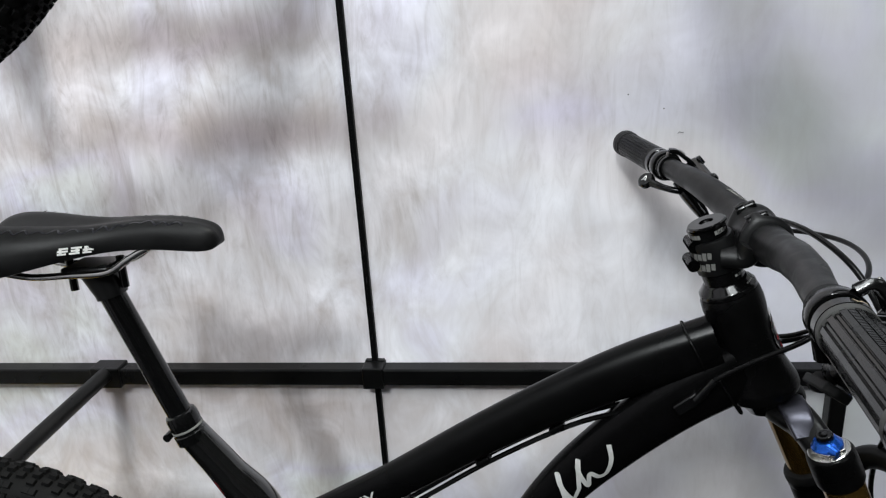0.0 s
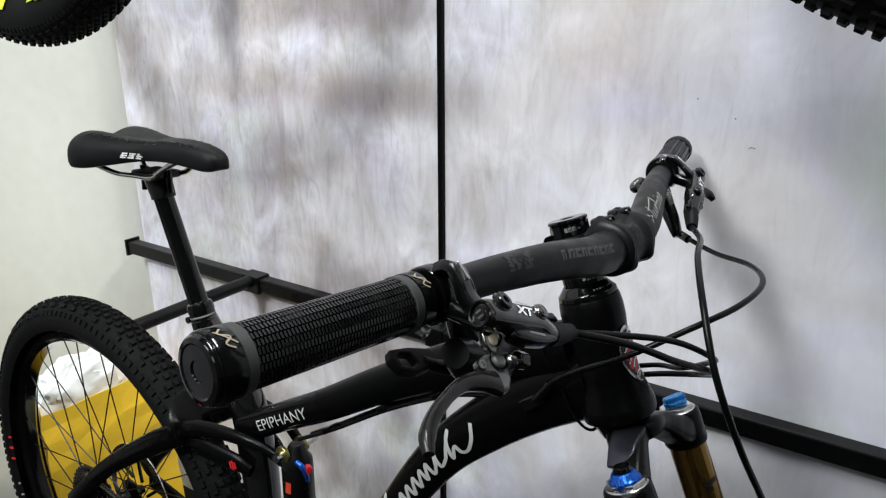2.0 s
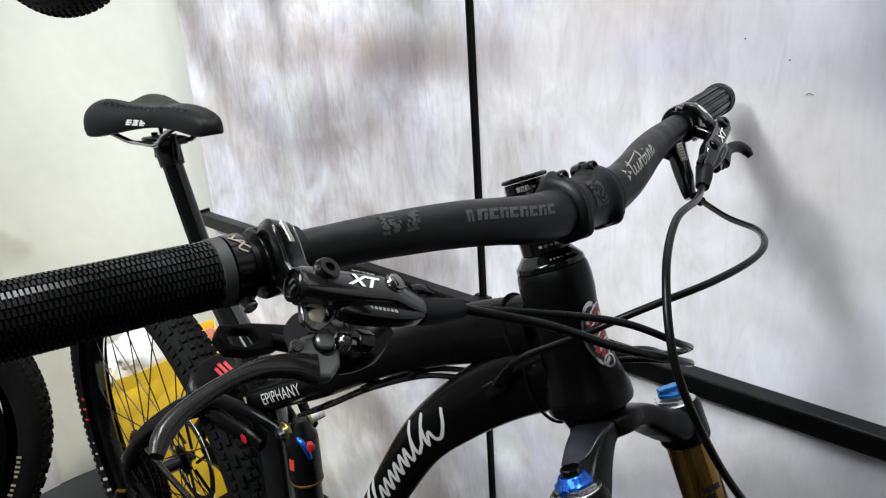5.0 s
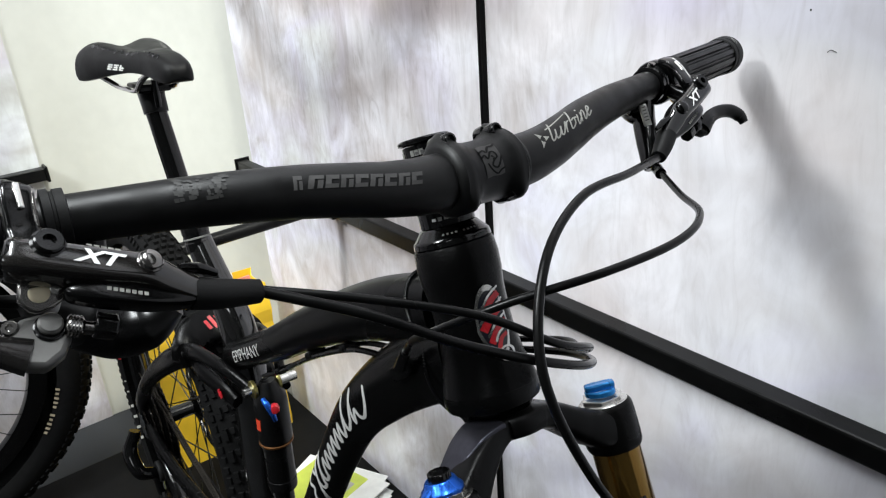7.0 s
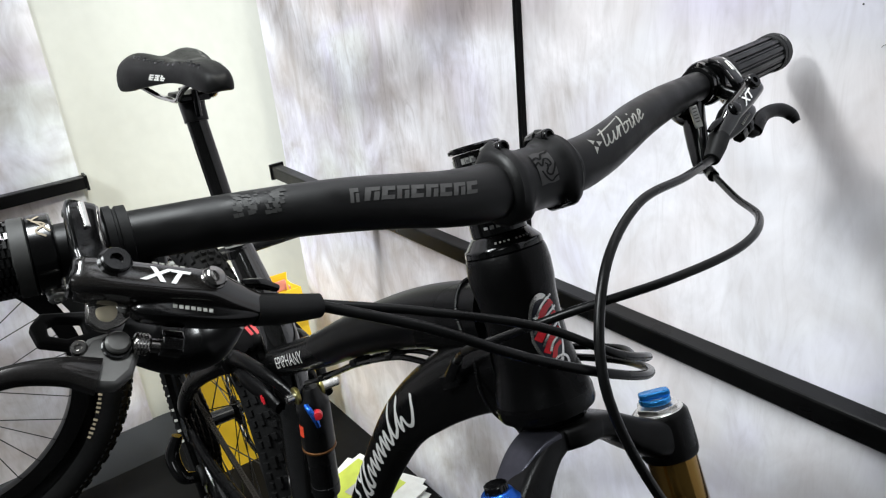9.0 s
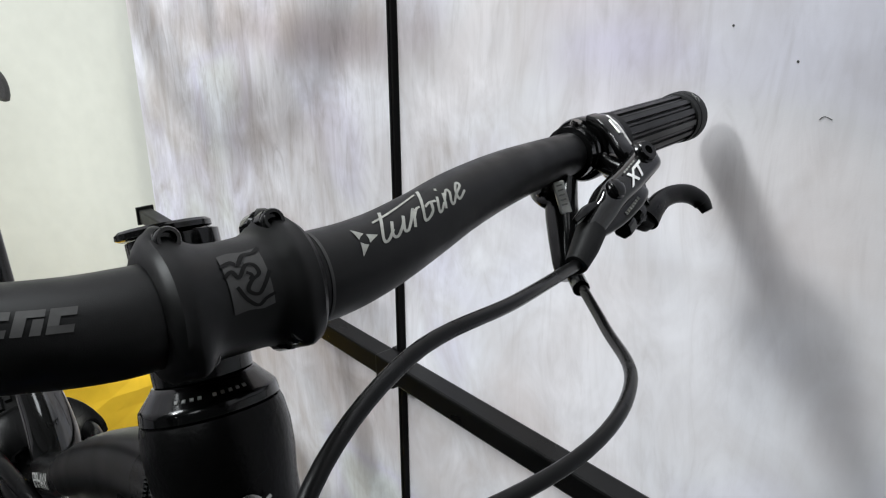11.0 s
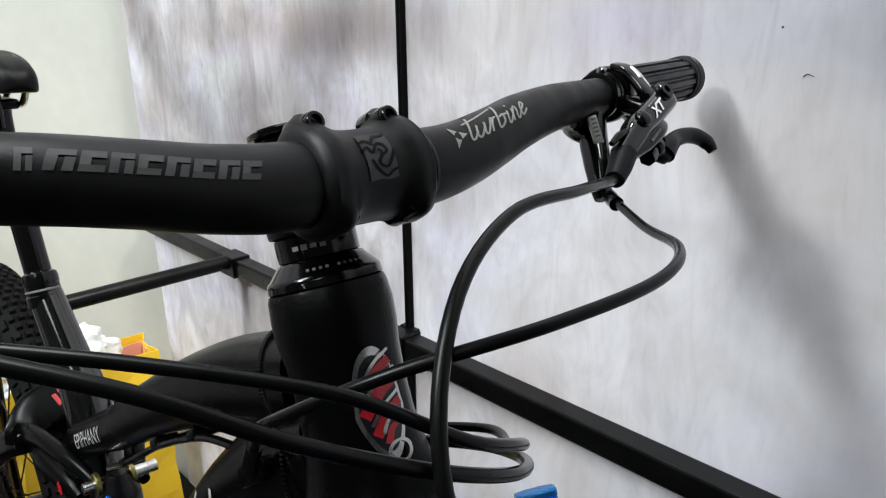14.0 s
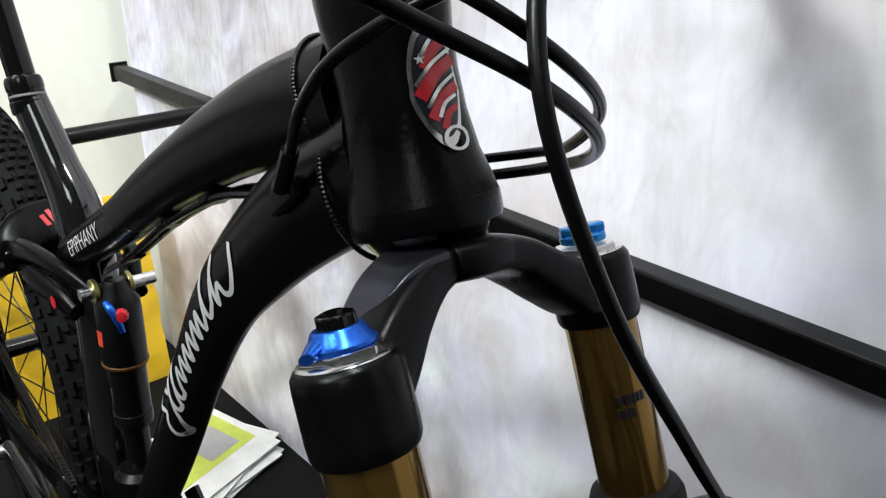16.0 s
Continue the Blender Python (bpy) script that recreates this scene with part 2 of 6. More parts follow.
GOLD = material("gold_coated_stanchion", (0.29, 0.165, 0.036), 0.2, metal=0.9, grain=0.12, size=25, coat=0.2)
RED = material("red_enamel", (0.62, 0.02, 0.03), 0.3, grain=0.12, size=150, coat=0.3)
ORANGE = material("orange_decal", (0.55, 0.05, 0.02), 0.45, grain=0.1, size=200)
INK_WHITE = material("white_decal", (0.78, 0.78, 0.76), 0.5, grain=0.06, size=300)
INK_SILVER = material("silver_script_decal", (0.60, 0.60, 0.58), 0.38, metal=0.3, grain=0.1, size=300)
INK_PALE = material("pale_worn_decal", (0.36, 0.36, 0.33), 0.5, grain=0.25, size=500)
DARK_CHROME = material("dark_polished_steel", (0.26, 0.25, 0.24), 0.13, metal=1.0, grain=0.15, size=90)
INK_GREY = material("grey_decal", (0.046, 0.045, 0.044), 0.5, grain=0.15, size=600)
INK_DARK = material("worn_dark_print", (0.022, 0.022, 0.021), 0.5, grain=0.2, size=600)
INK_MID = material("grey_print", (0.17, 0.17, 0.16), 0.5, grain=0.2, size=600)
INK_LIME = material("lime_decal", (0.55, 0.68, 0.03), 0.5, grain=0.1, size=200)
INK_TAN = material("tan_print", (0.27, 0.22, 0.15), 0.6, grain=0.2, size=200)
NAVY = material("dark_enamel", (0.01, 0.012, 0.02), 0.3, coat=0.3)
YELLOW = material("yellow_paper_bag", (0.88, 0.56, 0.03), 0.55, grain=0.1, size=20, bump=0.3, bump_size=40)
TISSUE = material("white_plastic_film", (0.78, 0.80, 0.80), 0.35, grain=0.12, size=40, bump=0.5, bump_size=60)
PAPER = material("white_magazine_paper", (0.74, 0.74, 0.72), 0.45, grain=0.12, size=40)
LIME = material("lime_green_print", (0.55, 0.64, 0.10), 0.4, grain=0.15, size=30)
PINK = material("pink_paper", (0.72, 0.30, 0.24), 0.6, grain=0.1, size=30)
BRASS = material("olive_brass_spacer", (0.30, 0.26, 0.09), 0.3, metal=0.9)
SPOKE = material("black_spoke", (0.008, 0.008, 0.00824), 0.35, metal=0.5)
SHOCK = material("black_shock_body", (0.003, 0.003, 0.00309), 0.25, grain=0.2, size=90, coat=0.08)
AMBER = material("amber_shock_ring", (0.12, 0.050, 0.014), 0.3, metal=0.7)
GREEN_DARK = material("grey_board_print", (0.42, 0.42, 0.43), 0.6, grain=0.25, size=14)

# ---- mesh helpers ----
ORIGIN = {}


def thing(name, base, label, category, group=""):
    e = new(name)
    e.location = base
    e.empty_display_size = 0.05
    ORIGIN[e] = Vector(base)
    return tagged(e, label, category, group)


def part(name, bm, mat, parent=None, label="", smooth=True, bevel=0.0, turn=None):
    """Links bm, whose places are in the world, as one mesh object under parent."""
    if turn is not None:
        bmesh.ops.transform(bm, matrix=turn, verts=bm.verts)
    bmesh.ops.recalc_face_normals(bm, faces=bm.faces)
    me = bpy.data.meshes.new(name)
    bm.to_mesh(me)
    bm.free()
    me.materials.append(mat)
    if smooth:
        me.polygons.foreach_set("use_smooth", [True] * len(me.polygons))
        me.set_sharp_from_angle(angle=radians(38))
    ob = new(name, me)
    if parent is not None:
        ob.parent = parent
        ob.location = -ORIGIN[parent]
    ORIGIN[ob] = Vector((0, 0, 0))
    if label:
        ob["label"] = label
    if bevel:
        mod = ob.modifiers.new("bevel", "BEVEL")
        mod.width, mod.segments, mod.limit_method, mod.angle_limit = bevel, 2, "ANGLE", radians(35)
    return ob


def spline(points, n=10):
    p = [Vector(q) for q in points]
    e = [2 * p[0] - p[1], *p, 2 * p[-1] - p[-2]]
    out = []
    for i in range(1, len(e) - 2):
        a, b, c, d = e[i - 1 : i + 3]
        for k in range(n):
            s = k / n
            out.append(0.5 * (2 * b + (c - a) * s + (2 * a - 5 * b + 4 * c - d) * s * s + (3 * b - a - 3 * c + d) * s**3))
    out.append(p[-1])
    return out


def lerp_list(values, n):
    """n values spread evenly through the given ones."""
    out = []
    for k in range(n):
        s = k / (n - 1) * (len(values) - 1)
        i = min(int(s), len(values) - 2)
        out.append(values[i] + (values[i + 1] - values[i]) * (s - i))
    return out


def sweep(bm, path, radii, seg=16, up=None, flat=1.0, power=1.0, caps=True):
    """A tube along path. radii: one a point, or pairs (across, up). power < 1 squares the section."""
    path = [Vector(p) for p in path]
    rings, side = [], None
    for i, p in enumerate(path):
        d = (path[min(i + 1, len(path) - 1)] - path[max(i - 1, 0)]).normalized()
        if up is not None:
            side = d.cross(Vector(up)).normalized()
        elif side is None:
            side = d.orthogonal().normalized()
        else:
            side = (side - d * side.dot(d)).normalized()
        top = side.cross(d)
        r = radii[i] if not isinstance(radii, (int, float)) else radii
        ra, rb = r if isinstance(r, (tuple, list, Vector)) else (r, r * flat)
        ring = []
        for k in range(seg):
            a = 2 * math.pi * k / seg
            c, s = math.cos(a), math.sin(a)
            c, s = math.copysign(abs(c) ** power, c), math.copysign(abs(s) ** power, s)
            ring.append(bm.verts.new(p + side * ra * c + top * rb * s))
        rings.append(ring)
    for a, b in zip(rings, rings[1:]):
        for k in range(seg):
            bm.faces.new((a[k], a[(k + 1) % seg], b[(k + 1) % seg], b[k]))
    if caps:
        bm.faces.new(list(reversed(rings[0])))
        bm.faces.new(rings[-1])
    return bm


def tube(path, radii, seg=16, n=10, **more):
    fine = spline(path, n)
    if not isinstance(radii, (int, float)):
        pairs = [Vector(r) if isinstance(r, (tuple, list)) else r for r in radii]
        radii = [tuple(r) if isinstance(r, Vector) else r for r in lerp_list(pairs, len(fine))]
    return sweep(bmesh.new(), fine, radii, seg, **more)


def rod(a, b, r, seg=12, r2=None):
    return sweep(bmesh.new(), [a, b], [r, r if r2 is None else r2], seg)


def lathe(base, axis, profile, seg=32, bm=None):
    """Rings of (radius, height along axis) from base."""
    bm = bm or bmesh.new()
    z = Vector(axis).normalized()
    x = z.orthogonal().normalized()
    y = z.cross(x)
    rings = []
    for r, h in profile:
        rings.append([bm.verts.new(Vector(base) + z * h + (x * math.cos(2 * math.pi * k / seg) + y * math.sin(2 * math.pi * k / seg)) * max(r, 1e-5)) for k in range(seg)])
    for a, b in zip(rings, rings[1:]):
        for k in range(seg):
            bm.faces.new((a[k], a[(k + 1) % seg], b[(k + 1) % seg], b[k]))
    bm.faces.new(list(reversed(rings[0])))
    bm.faces.new(rings[-1])
    return bm


def block(m, size, bm=None):
    """A box of that size centred at the pose m."""
    bm = bm or bmesh.new()
    bmesh.ops.create_cube(bm, size=1, matrix=m @ Matrix.Diagonal((*size, 1)))
    return bm


def frame_of(origin, x, z):
    """A matrix with its x axis along x and its z axis near z."""
    x = Vector(x).normalized()
    y = Vector(z).cross(x).normalized()
    z = x.cross(y)
    m = Matrix((x, y, z)).transposed().to_4x4()
    m.translation = Vector(origin)
    return m


def prism(outline, depth, m):
    """A flat outline (x, y) given a depth along z, at the pose m."""
    bm = bmesh.new()
    lo = [bm.verts.new(m @ Vector((x, y, -depth / 2))) for x, y in outline]
    hi = [bm.verts.new(m @ Vector((x, y, depth / 2))) for x, y in outline]
    n = len(lo)
    bm.faces.new(list(reversed(lo)))
    bm.faces.new(hi)
    for k in range(n):
        bm.faces.new((lo[k], lo[(k + 1) % n], hi[(k + 1) % n], hi[k]))
    return bm


def words(text, height, shear=0.0, width=0.1, bold=0.0):
    """Letters of the built-in font as a flat bmesh, centred, of that height and width in metres."""
    cu = bpy.data.curves.new("words", "FONT")
    cu.body, cu.size, cu.shear, cu.align_x, cu.align_y = text, 1.0, shear, "CENTER", "CENTER"
    cu.resolution_u = 3
    cu.offset = bold
    ob = bpy.data.objects.new("words", cu)
    scene.collection.objects.link(ob)
    me = bpy.data.meshes.new_from_object(ob.evaluated_get(bpy.context.evaluated_depsgraph_get()))
    bm = bmesh.new()
    bm.from_mesh(me)
    bpy.data.objects.remove(ob)
    bpy.data.meshes.remove(me)
    bpy.data.curves.remove(cu)
    xs, ys = [v.co.x for v in bm.verts], [v.co.y for v in bm.verts]
    kx, ky = width / (max(xs) - min(xs)), height / (max(ys) - min(ys))
    mx, my = (max(xs) + min(xs)) / 2, (max(ys) + min(ys)) / 2
    for v in bm.verts:
        v.co = Vector(((v.co.x - mx) * kx, (v.co.y - my) * ky, 0))
    return bm


def ribbon(strokes, width, n=8):
    """Flat pen strokes, each a list of (x, y), as a bmesh."""
    bm = bmesh.new()
    for k, st in enumerate(strokes):
        w = width[k] if isinstance(width, (list, tuple)) else width
        pts = spline([(x, y, 0) for x, y in st], n) if len(st) > 2 else [Vector((x, y, 0)) for x, y in st]
        left, right = [], []
        for i, p in enumerate(pts):
            d = (pts[min(i + 1, len(pts) - 1)] - pts[max(i - 1, 0)]).normalized()
            q = Vector((-d.y, d.x, 0)) * w * (0.65 + 0.35 * abs(d.y)) / 2
            left.append(bm.verts.new(p + q))
            right.append(bm.verts.new(p - q))
        for i in range(len(pts) - 1):
            bm.faces.new((left[i], right[i], right[i + 1], left[i + 1]))
    return bm


def laid(bm, where, fine=0.004):
    """Bends a flat bmesh over a surface: where(x, y) gives the place."""
    for _ in range(4):
        long = [e for e in bm.edges if e.calc_length() > fine]
        if not long:
            break
        bmesh.ops.subdivide_edges(bm, edges=long, cuts=1)
        bmesh.ops.triangulate(bm, faces=[q for q in bm.faces if len(q.verts) > 4])
    for v in bm.verts:
        v.co = Vector(where(v.co.x, v.co.y))
    return bm


# ---- the setting ----
FLOOR, STAGE = 0.0, 0.072
CORNER_A, CORNER_B = Vector((-0.835, 0.0148, 0)), Vector((-1.22, -0.365, 0))
HIGH = 3.0


def slab(name, mat, m, size, label, bevel=0.0):
    ob = part(name, block(m, size), mat, smooth=False, bevel=bevel)
    return tagged(ob, label, kind="structure")


slab("floor", CARPET, pose(1.5, -2.5, FLOOR - 0.05), (9, 9, 0.1), "dark grey carpet floor of an exhibition hall")
slab("platform", PLINTH, pose(0.885, -0.62, STAGE / 2 + 0.001), (3.63, 1.276, STAGE), "low black display platform along the printed wall", 0.004)
wall_main = slab("wall_main", FABRIC, pose(0.95 - 0.0, 0.0548, HIGH / 2), (3.57, 0.08, HIGH), "stretched fabric wall printed with blurred weathered boards")
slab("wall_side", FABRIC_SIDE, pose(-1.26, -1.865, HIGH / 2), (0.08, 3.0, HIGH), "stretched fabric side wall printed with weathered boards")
part("scuff", tube([(0.4545, 0.0146, 1.0868), (0.4570, 0.0146, 1.0890), (0.4600, 0.0146, 1.0885), (0.4625, 0.0146, 1.0876)], 0.00028, 6, n=4), INK_GREY, wall_main, "small dark scuff on the fabric")
for x, z in ((0.387, 1.143), (0.435, 1.122)):
    part("scuff", lathe((x, 0.0149, z), (0, -1, 0), [(0.0010, 0), (0.0009, 0.0003), (0.0003, 0.0004)], 10), INK_GREY, wall_main)
slab("wall_back", GREEN_DARK, pose(1.5, -7.0, 1.5), (9, 0.1, 3.0), "plain grey partition across the hall aisle")


def corner_panel():
    """White fabric stretched round the booth's corner, a hollow quarter round between the two printed walls."""
    bm = bmesh.new()
    a, b = CORNER_A + Vector((0, 0.022, 0)), CORNER_B + Vector((-0.004, 0, 0))
    inner, outer = [], []
    for k in range(33):
        turn = math.pi / 2 * k / 32
        p = Vector((a.x + (b.x - a.x) * math.sin(turn), a.y + (b.y - a.y) * (1 - math.cos(turn)), 0))
        q = p + Vector((-math.sin(turn), math.cos(turn), 0)) * 0.03
        inner.append([bm.verts.new((p.x, p.y, z)) for z in (0, HIGH)])
        outer.append([bm.verts.new((q.x, q.y, z)) for z in (0, HIGH)])
    for k in range(32):
        bm.faces.new((inner[k][0], inner[k + 1][0], inner[k + 1][1], inner[k][1]))
        bm.faces.new((outer[k][0], outer[k][1], outer[k + 1][1], outer[k + 1][0]))
        for e in (0, 1):
            bm.faces.new((inner[k][e], outer[k][e], outer[k + 1][e], inner[k + 1][e]))
    for k in (0, 32):
        bm.faces.new((inner[k][0], inner[k][1], outer[k][1], outer[k][0]))
    tagged(part("wall_corner", bm, WHITE), "plain white fabric panel curving round the booth corner, brightly lit", kind="structure")


corner_panel()

# Booth rails: square bar along the wall, slotted upright, arm towards the bicycle
BAR_Z = 0.722


def wall_rail():
    rail = thing("wall_rail", (-0.87, 0, BAR_Z), "black square steel rail fixed along the printed wall", "rail")
    part("bar", block(pose(0.9 - 0.009, 0.0, BAR_Z), (3.5, 0.027, 0.0285)), STEEL_BLACK, rail, smooth=False, bevel=0.003)
    part("end_plate", block(pose(-0.862, 0.001, BAR_Z), (0.006, 0.036, 0.038)), STEEL_BLACK, rail, smooth=False, bevel=0.001)
    for x in (0.0, -0.449, 0.695):
        part("sleeve", block(pose(x, -0.001, BAR_Z), (0.05 if x < 0 else 0.034, 0.034, 0.036)), STEEL_BLACK, rail, smooth=False, bevel=0.002)
    part("leg", block(pose(0.700, 0.0, (STAGE + BAR_Z - 0.018) / 2), (0.024, 0.024, BAR_Z - 0.018 - STAGE)), STEEL_BLACK, rail, "square leg under the rail", smooth=False, bevel=0.002)
    part("arm", rod((-0.449, -0.012, BAR_Z + 0.006), (-0.449, -0.315, BAR_Z + 0.006), 0.0125, 20), STEEL_BLACK, rail, "round arm standing out from the rail")
    part("arm_stop", lathe((-0.449, -0.315, BAR_Z + 0.006), (0, -1, 0), [(0.0135, 0), (0.0135, 0.012), (0.010, 0.016)], 20), RUBBER, rail)
    return rail


wall_rail()


def upright(at):
    post = thing("wall_upright", (at, 0.004, STAGE), "thin black slotted steel upright along the printed wall", "upright")
    for low, high in ((STAGE, BAR_Z - 0.019), (BAR_Z + 0.019, HIGH)):
        bm = bmesh.new()
        for sx in (-1, 1):
            block(pose(at + sx * 0.00255, 0.0108, (low + high) / 2), (0.0037, 0.0075, high - low), bm)
        z = low
        while z < high:
            block(pose(at, 0.0110, min(z + 0.018, high - 0.006)), (0.0030, 0.0065, 0.036), bm)
            z += 0.048
        part("strip", bm, STRIP, post, smooth=False)
    for z in (STAGE + 0.012, 2.6, 2.9):
        part("spacer", block(pose(at, 0.0134, z), (0.006, 0.0130, 0.02)), STEEL_BLACK, post, smooth=False)
    part("bracket", block(pose(at, 0.013, BAR_Z), (0.030, 0.012, 0.040)), STEEL_BLACK, post, "short black bracket behind the rail", smooth=False, bevel=0.001)
    return post


upright(0.0)


def side_rail():
    rail = thing("wall_rail", (-1.205, -0.36, BAR_Z), "black square steel rail fixed along the side wall", "rail")
    part("bar", block(pose(-1.205, -1.86, BAR_Z), (0.027, 3.0, 0.030)), STEEL_BLACK, rail, smooth=False, bevel=0.002)
    part("end_plate", block(pose(-1.204, -0.357, BAR_Z), (0.036, 0.006, 0.038)), STEEL_BLACK, rail, smooth=False, bevel=0.001)


side_rail()

# ---- wheels ----

def tyre_mesh(R, r):
    bm = bmesh.new()
    segs, sec = 96, 14
    c = R - r
    for_rings = []
    for i in range(segs):
        a = 2 * math.pi * i / segs
        ring = []
        for k in range(sec + 1):
            b = radians(-125 + 250 * k / sec)
            rr = c + (r - 0.004) * math.cos(b)
            ring.append(bm.verts.new((rr * math.cos(a), (r - 0.002) * math.sin(b), rr * math.sin(a))))
        for_rings.append(ring)
    for i in range(segs):
        p, q = for_rings[i], for_rings[(i + 1) % segs]
        for k in range(sec):
            bm.faces.new((p[k], p[k + 1], q[k + 1], q[k]))
    return bm


def tread_mesh(R, r, fine=False):
    """Rows of rubber blocks round the crown and shoulders, shifted row by row."""
    verts, faces = [], []
    c = R - r
    rows = 216 if fine else 146
    k = 0.70 if fine else 1.0
    low = 0.0012 if fine else 0.0

    def cube(a, b, la, wb, h):
        start = len(verts)
        for s, shrink in ((r - 0.0045, 1.0), (r + h - low, 0.78)):
            for da, db in ((-1, -1), (1, -1), (1, 1), (-1, 1)):
                aa, bb = a + da * la * shrink / R, b + db * wb * shrink / r
                rr = c + s * math.cos(bb)
                verts.append((rr * math.cos(aa), s * math.sin(bb), rr * math.sin(aa)))
        for q in ((4, 5, 6, 7), (0, 1, 5, 4), (1, 2, 6, 5), (2, 3, 7, 6), (3, 0, 4, 7)):
            faces.append([start + k for k in q])

    for i in range(rows):
        a = 2 * math.pi * i / rows
        half = math.pi / rows
        odd = i % 2
        for b in ((-8, 8, -25, 25) if fine else (-11, 11)) if odd else ((-16, 0, 16, -34, 34) if fine else (-20, 0, 20)):
            cube(a, radians(b), 0.0050 * k, 0.0040 * k, 0.0006)
        for b in (-46, 46) if fine else (-38, 38):
            cube(a + half * odd, radians(b), 0.0048 * k, 0.0042 * k, 0.0006)
        for b in (-62, 62):
            cube(a + half, radians(b), 0.0050 * k, 0.0052 * k, 0.0003)
    me = bpy.data.meshes.new("tread")
    me.from_pydata(verts, [], faces)
    bm = bmesh.new()
    bm.from_mesh(me)
    bpy.data.meshes.remove(me)
    return bm


def wheel(name, centre, turn, parent, R=0.368, r=0.034, letters=None, letter_mat=None, step=4.2, cassette=False, disc=True, fine=False, deep=0.0):
    """A wheel in the plane of turn's x and z: tyre, tread, rim, hub, spokes, brake disc."""
    m = Matrix.Translation(centre) @ turn
    tyre = part(name, tyre_mesh(R, r), TYRE, parent, "knobbly black tyre", turn=m)
    part("tread", tread_mesh(R, r, fine), TYRE, tyre, smooth=False, turn=m)
    rim_r = R - 2 * r + 0.006
    bm = bmesh.new()
    prof = [(rim_r + 0.006, -0.016), (rim_r - 0.004, -0.0165), (rim_r - 0.011 - deep, -0.011), (rim_r - 0.013 - deep, 0), (rim_r - 0.011 - deep, 0.011), (rim_r - 0.004, 0.0165), (rim_r + 0.006, 0.016), (rim_r - 0.002, 0.008), (rim_r - 0.002, -0.008)]
    n = 96
    rings = [[bm.verts.new((q * math.cos(2 * math.pi * k / n), y, q * math.sin(2 * math.pi * k / n))) for k in range(n)] for q, y in prof]
    for i in range(len(rings)):
        p, q = rings[i], rings[(i + 1) % len(rings)]
        for k in range(n):
            bm.faces.new((p[k], p[(k + 1) % n], q[(k + 1) % n], q[k]))
    part("rim", bm, GLOSS, tyre, "glossy black rim", turn=m)
    part("hub", lathe((0, -0.05, 0), (0, 1, 0), [(0.008, 0), (0.009, 0.012), (0.028, 0.016), (0.028, 0.020), (0.014, 0.026), (0.013, 0.072), (0.028, 0.078), (0.028, 0.082), (0.010, 0.086), (0.008, 0.10)], 24), GLOSS, tyre, turn=m)
    for k in range(32):
        a = 2 * math.pi * k / 32
        side = -1 if k % 2 else 1
        lead = radians(48) * (1 if (k // 2) % 2 else -1)
        h = Vector((0.026 * math.cos(a + lead), side * 0.030, 0.026 * math.sin(a + lead)))
        e = Vector(((rim_r - 0.012 - deep) * math.cos(a), side * 0.003, (rim_r - 0.012 - deep) * math.sin(a)))
        part("spoke", rod(h, e, 0.0011, 5), SPOKE, tyre, turn=m)
    if disc:
        bm = bmesh.new()
        y = 0.042
        n = 48
        for ra, rb in ((0.074, 0.089),):
            loops = [[bm.verts.new((q * (1 + 0.012 * math.sin(8 * 2 * math.pi * k / n)) * math.cos(2 * math.pi * k / n), yy, q * math.sin(2 * math.pi * k / n))) for k in range(n)] for q, yy in ((ra, y), (rb, y), (rb, y + 0.002), (ra, y + 0.002))]
            for i in range(4):
                p, q = loops[i], loops[(i + 1) % 4]
                for k in range(n):
                    bm.faces.new((p[k], p[(k + 1) % n], q[(k + 1) % n], q[k]))
        part("brake_disc", bm, CHROME, tyre, "steel brake disc", turn=m)
        for k in range(6):
            a = 2 * math.pi * k / 6
            part("disc_arm", rod((0.026 * math.cos(a), y + 0.001, 0.026 * math.sin(a)), (0.075 * math.cos(a + 0.45), y + 0.001, 0.075 * math.sin(a + 0.45)), 0.003, 6), GLOSS, tyre, turn=m)
    if cassette:
        for k in range(10):
            rr = 0.080 - 0.0065 * k
            y = -0.030 - 0.0038 * k
            teeth = max(11, round(rr * 2 * math.pi / 0.0127))
            outline = []
            for q in range(teeth * 4):
                a = 2 * math.pi * q / (teeth * 4)
                w = rr + (0.0035 if q % 4 in (1, 2) else 0.0)
                outline.append((w * math.cos(a), w * math.sin(a)))
            part("sprocket", prism(outline, 0.0018, m @ Matrix(((1, 0, 0, 0), (0, 0, 1, y), (0, 1, 0, 0), (0, 0, 0, 1)))), GLOSS if k % 2 else CHAIN, tyre, smooth=False)
    if letters:
        for start, count, tall, *ink in letters:
            for k in range(count):
                a = radians(start + k * step)
                mm = m @ Matrix.Rotation(-a, 4, "Y") @ Matrix.Translation((R - r * 1.50, -r * 0.865, 0)) @ Matrix.Rotation(radians(-28), 4, "Z")
                part("print_mark", block(mm, (tall * (1.0 if k % 3 else 0.72), 0.0010, tall * 0.52)), ink[0] if ink else letter_mat, tyre, smooth=False)
    return tyre


# ---- the bicycle: places in its own plane (x ahead, v to its left, z up), leaning a little against the wall ----
PIVOT_W, PIVOT_L = Matrix.Translation((0.436, -0.396, 1.034)), Matrix.Translation((-0.43, 0, -1.03))
LEAN_BIKE = Matrix.Rotation(radians(-2.3), 4, "X")
FRAME_M = PIVOT_W @ Matrix.Rotation(radians(-2.5), 4, "Z") @ LEAN_BIKE @ PIVOT_L
STEER_M = Matrix.Translation((0.0045, 0.0015, 0.0045)) @ PIVOT_W @ LEAN_BIKE @ PIVOT_L
DOWN = Vector((0.355, 0, -0.935)).normalized()
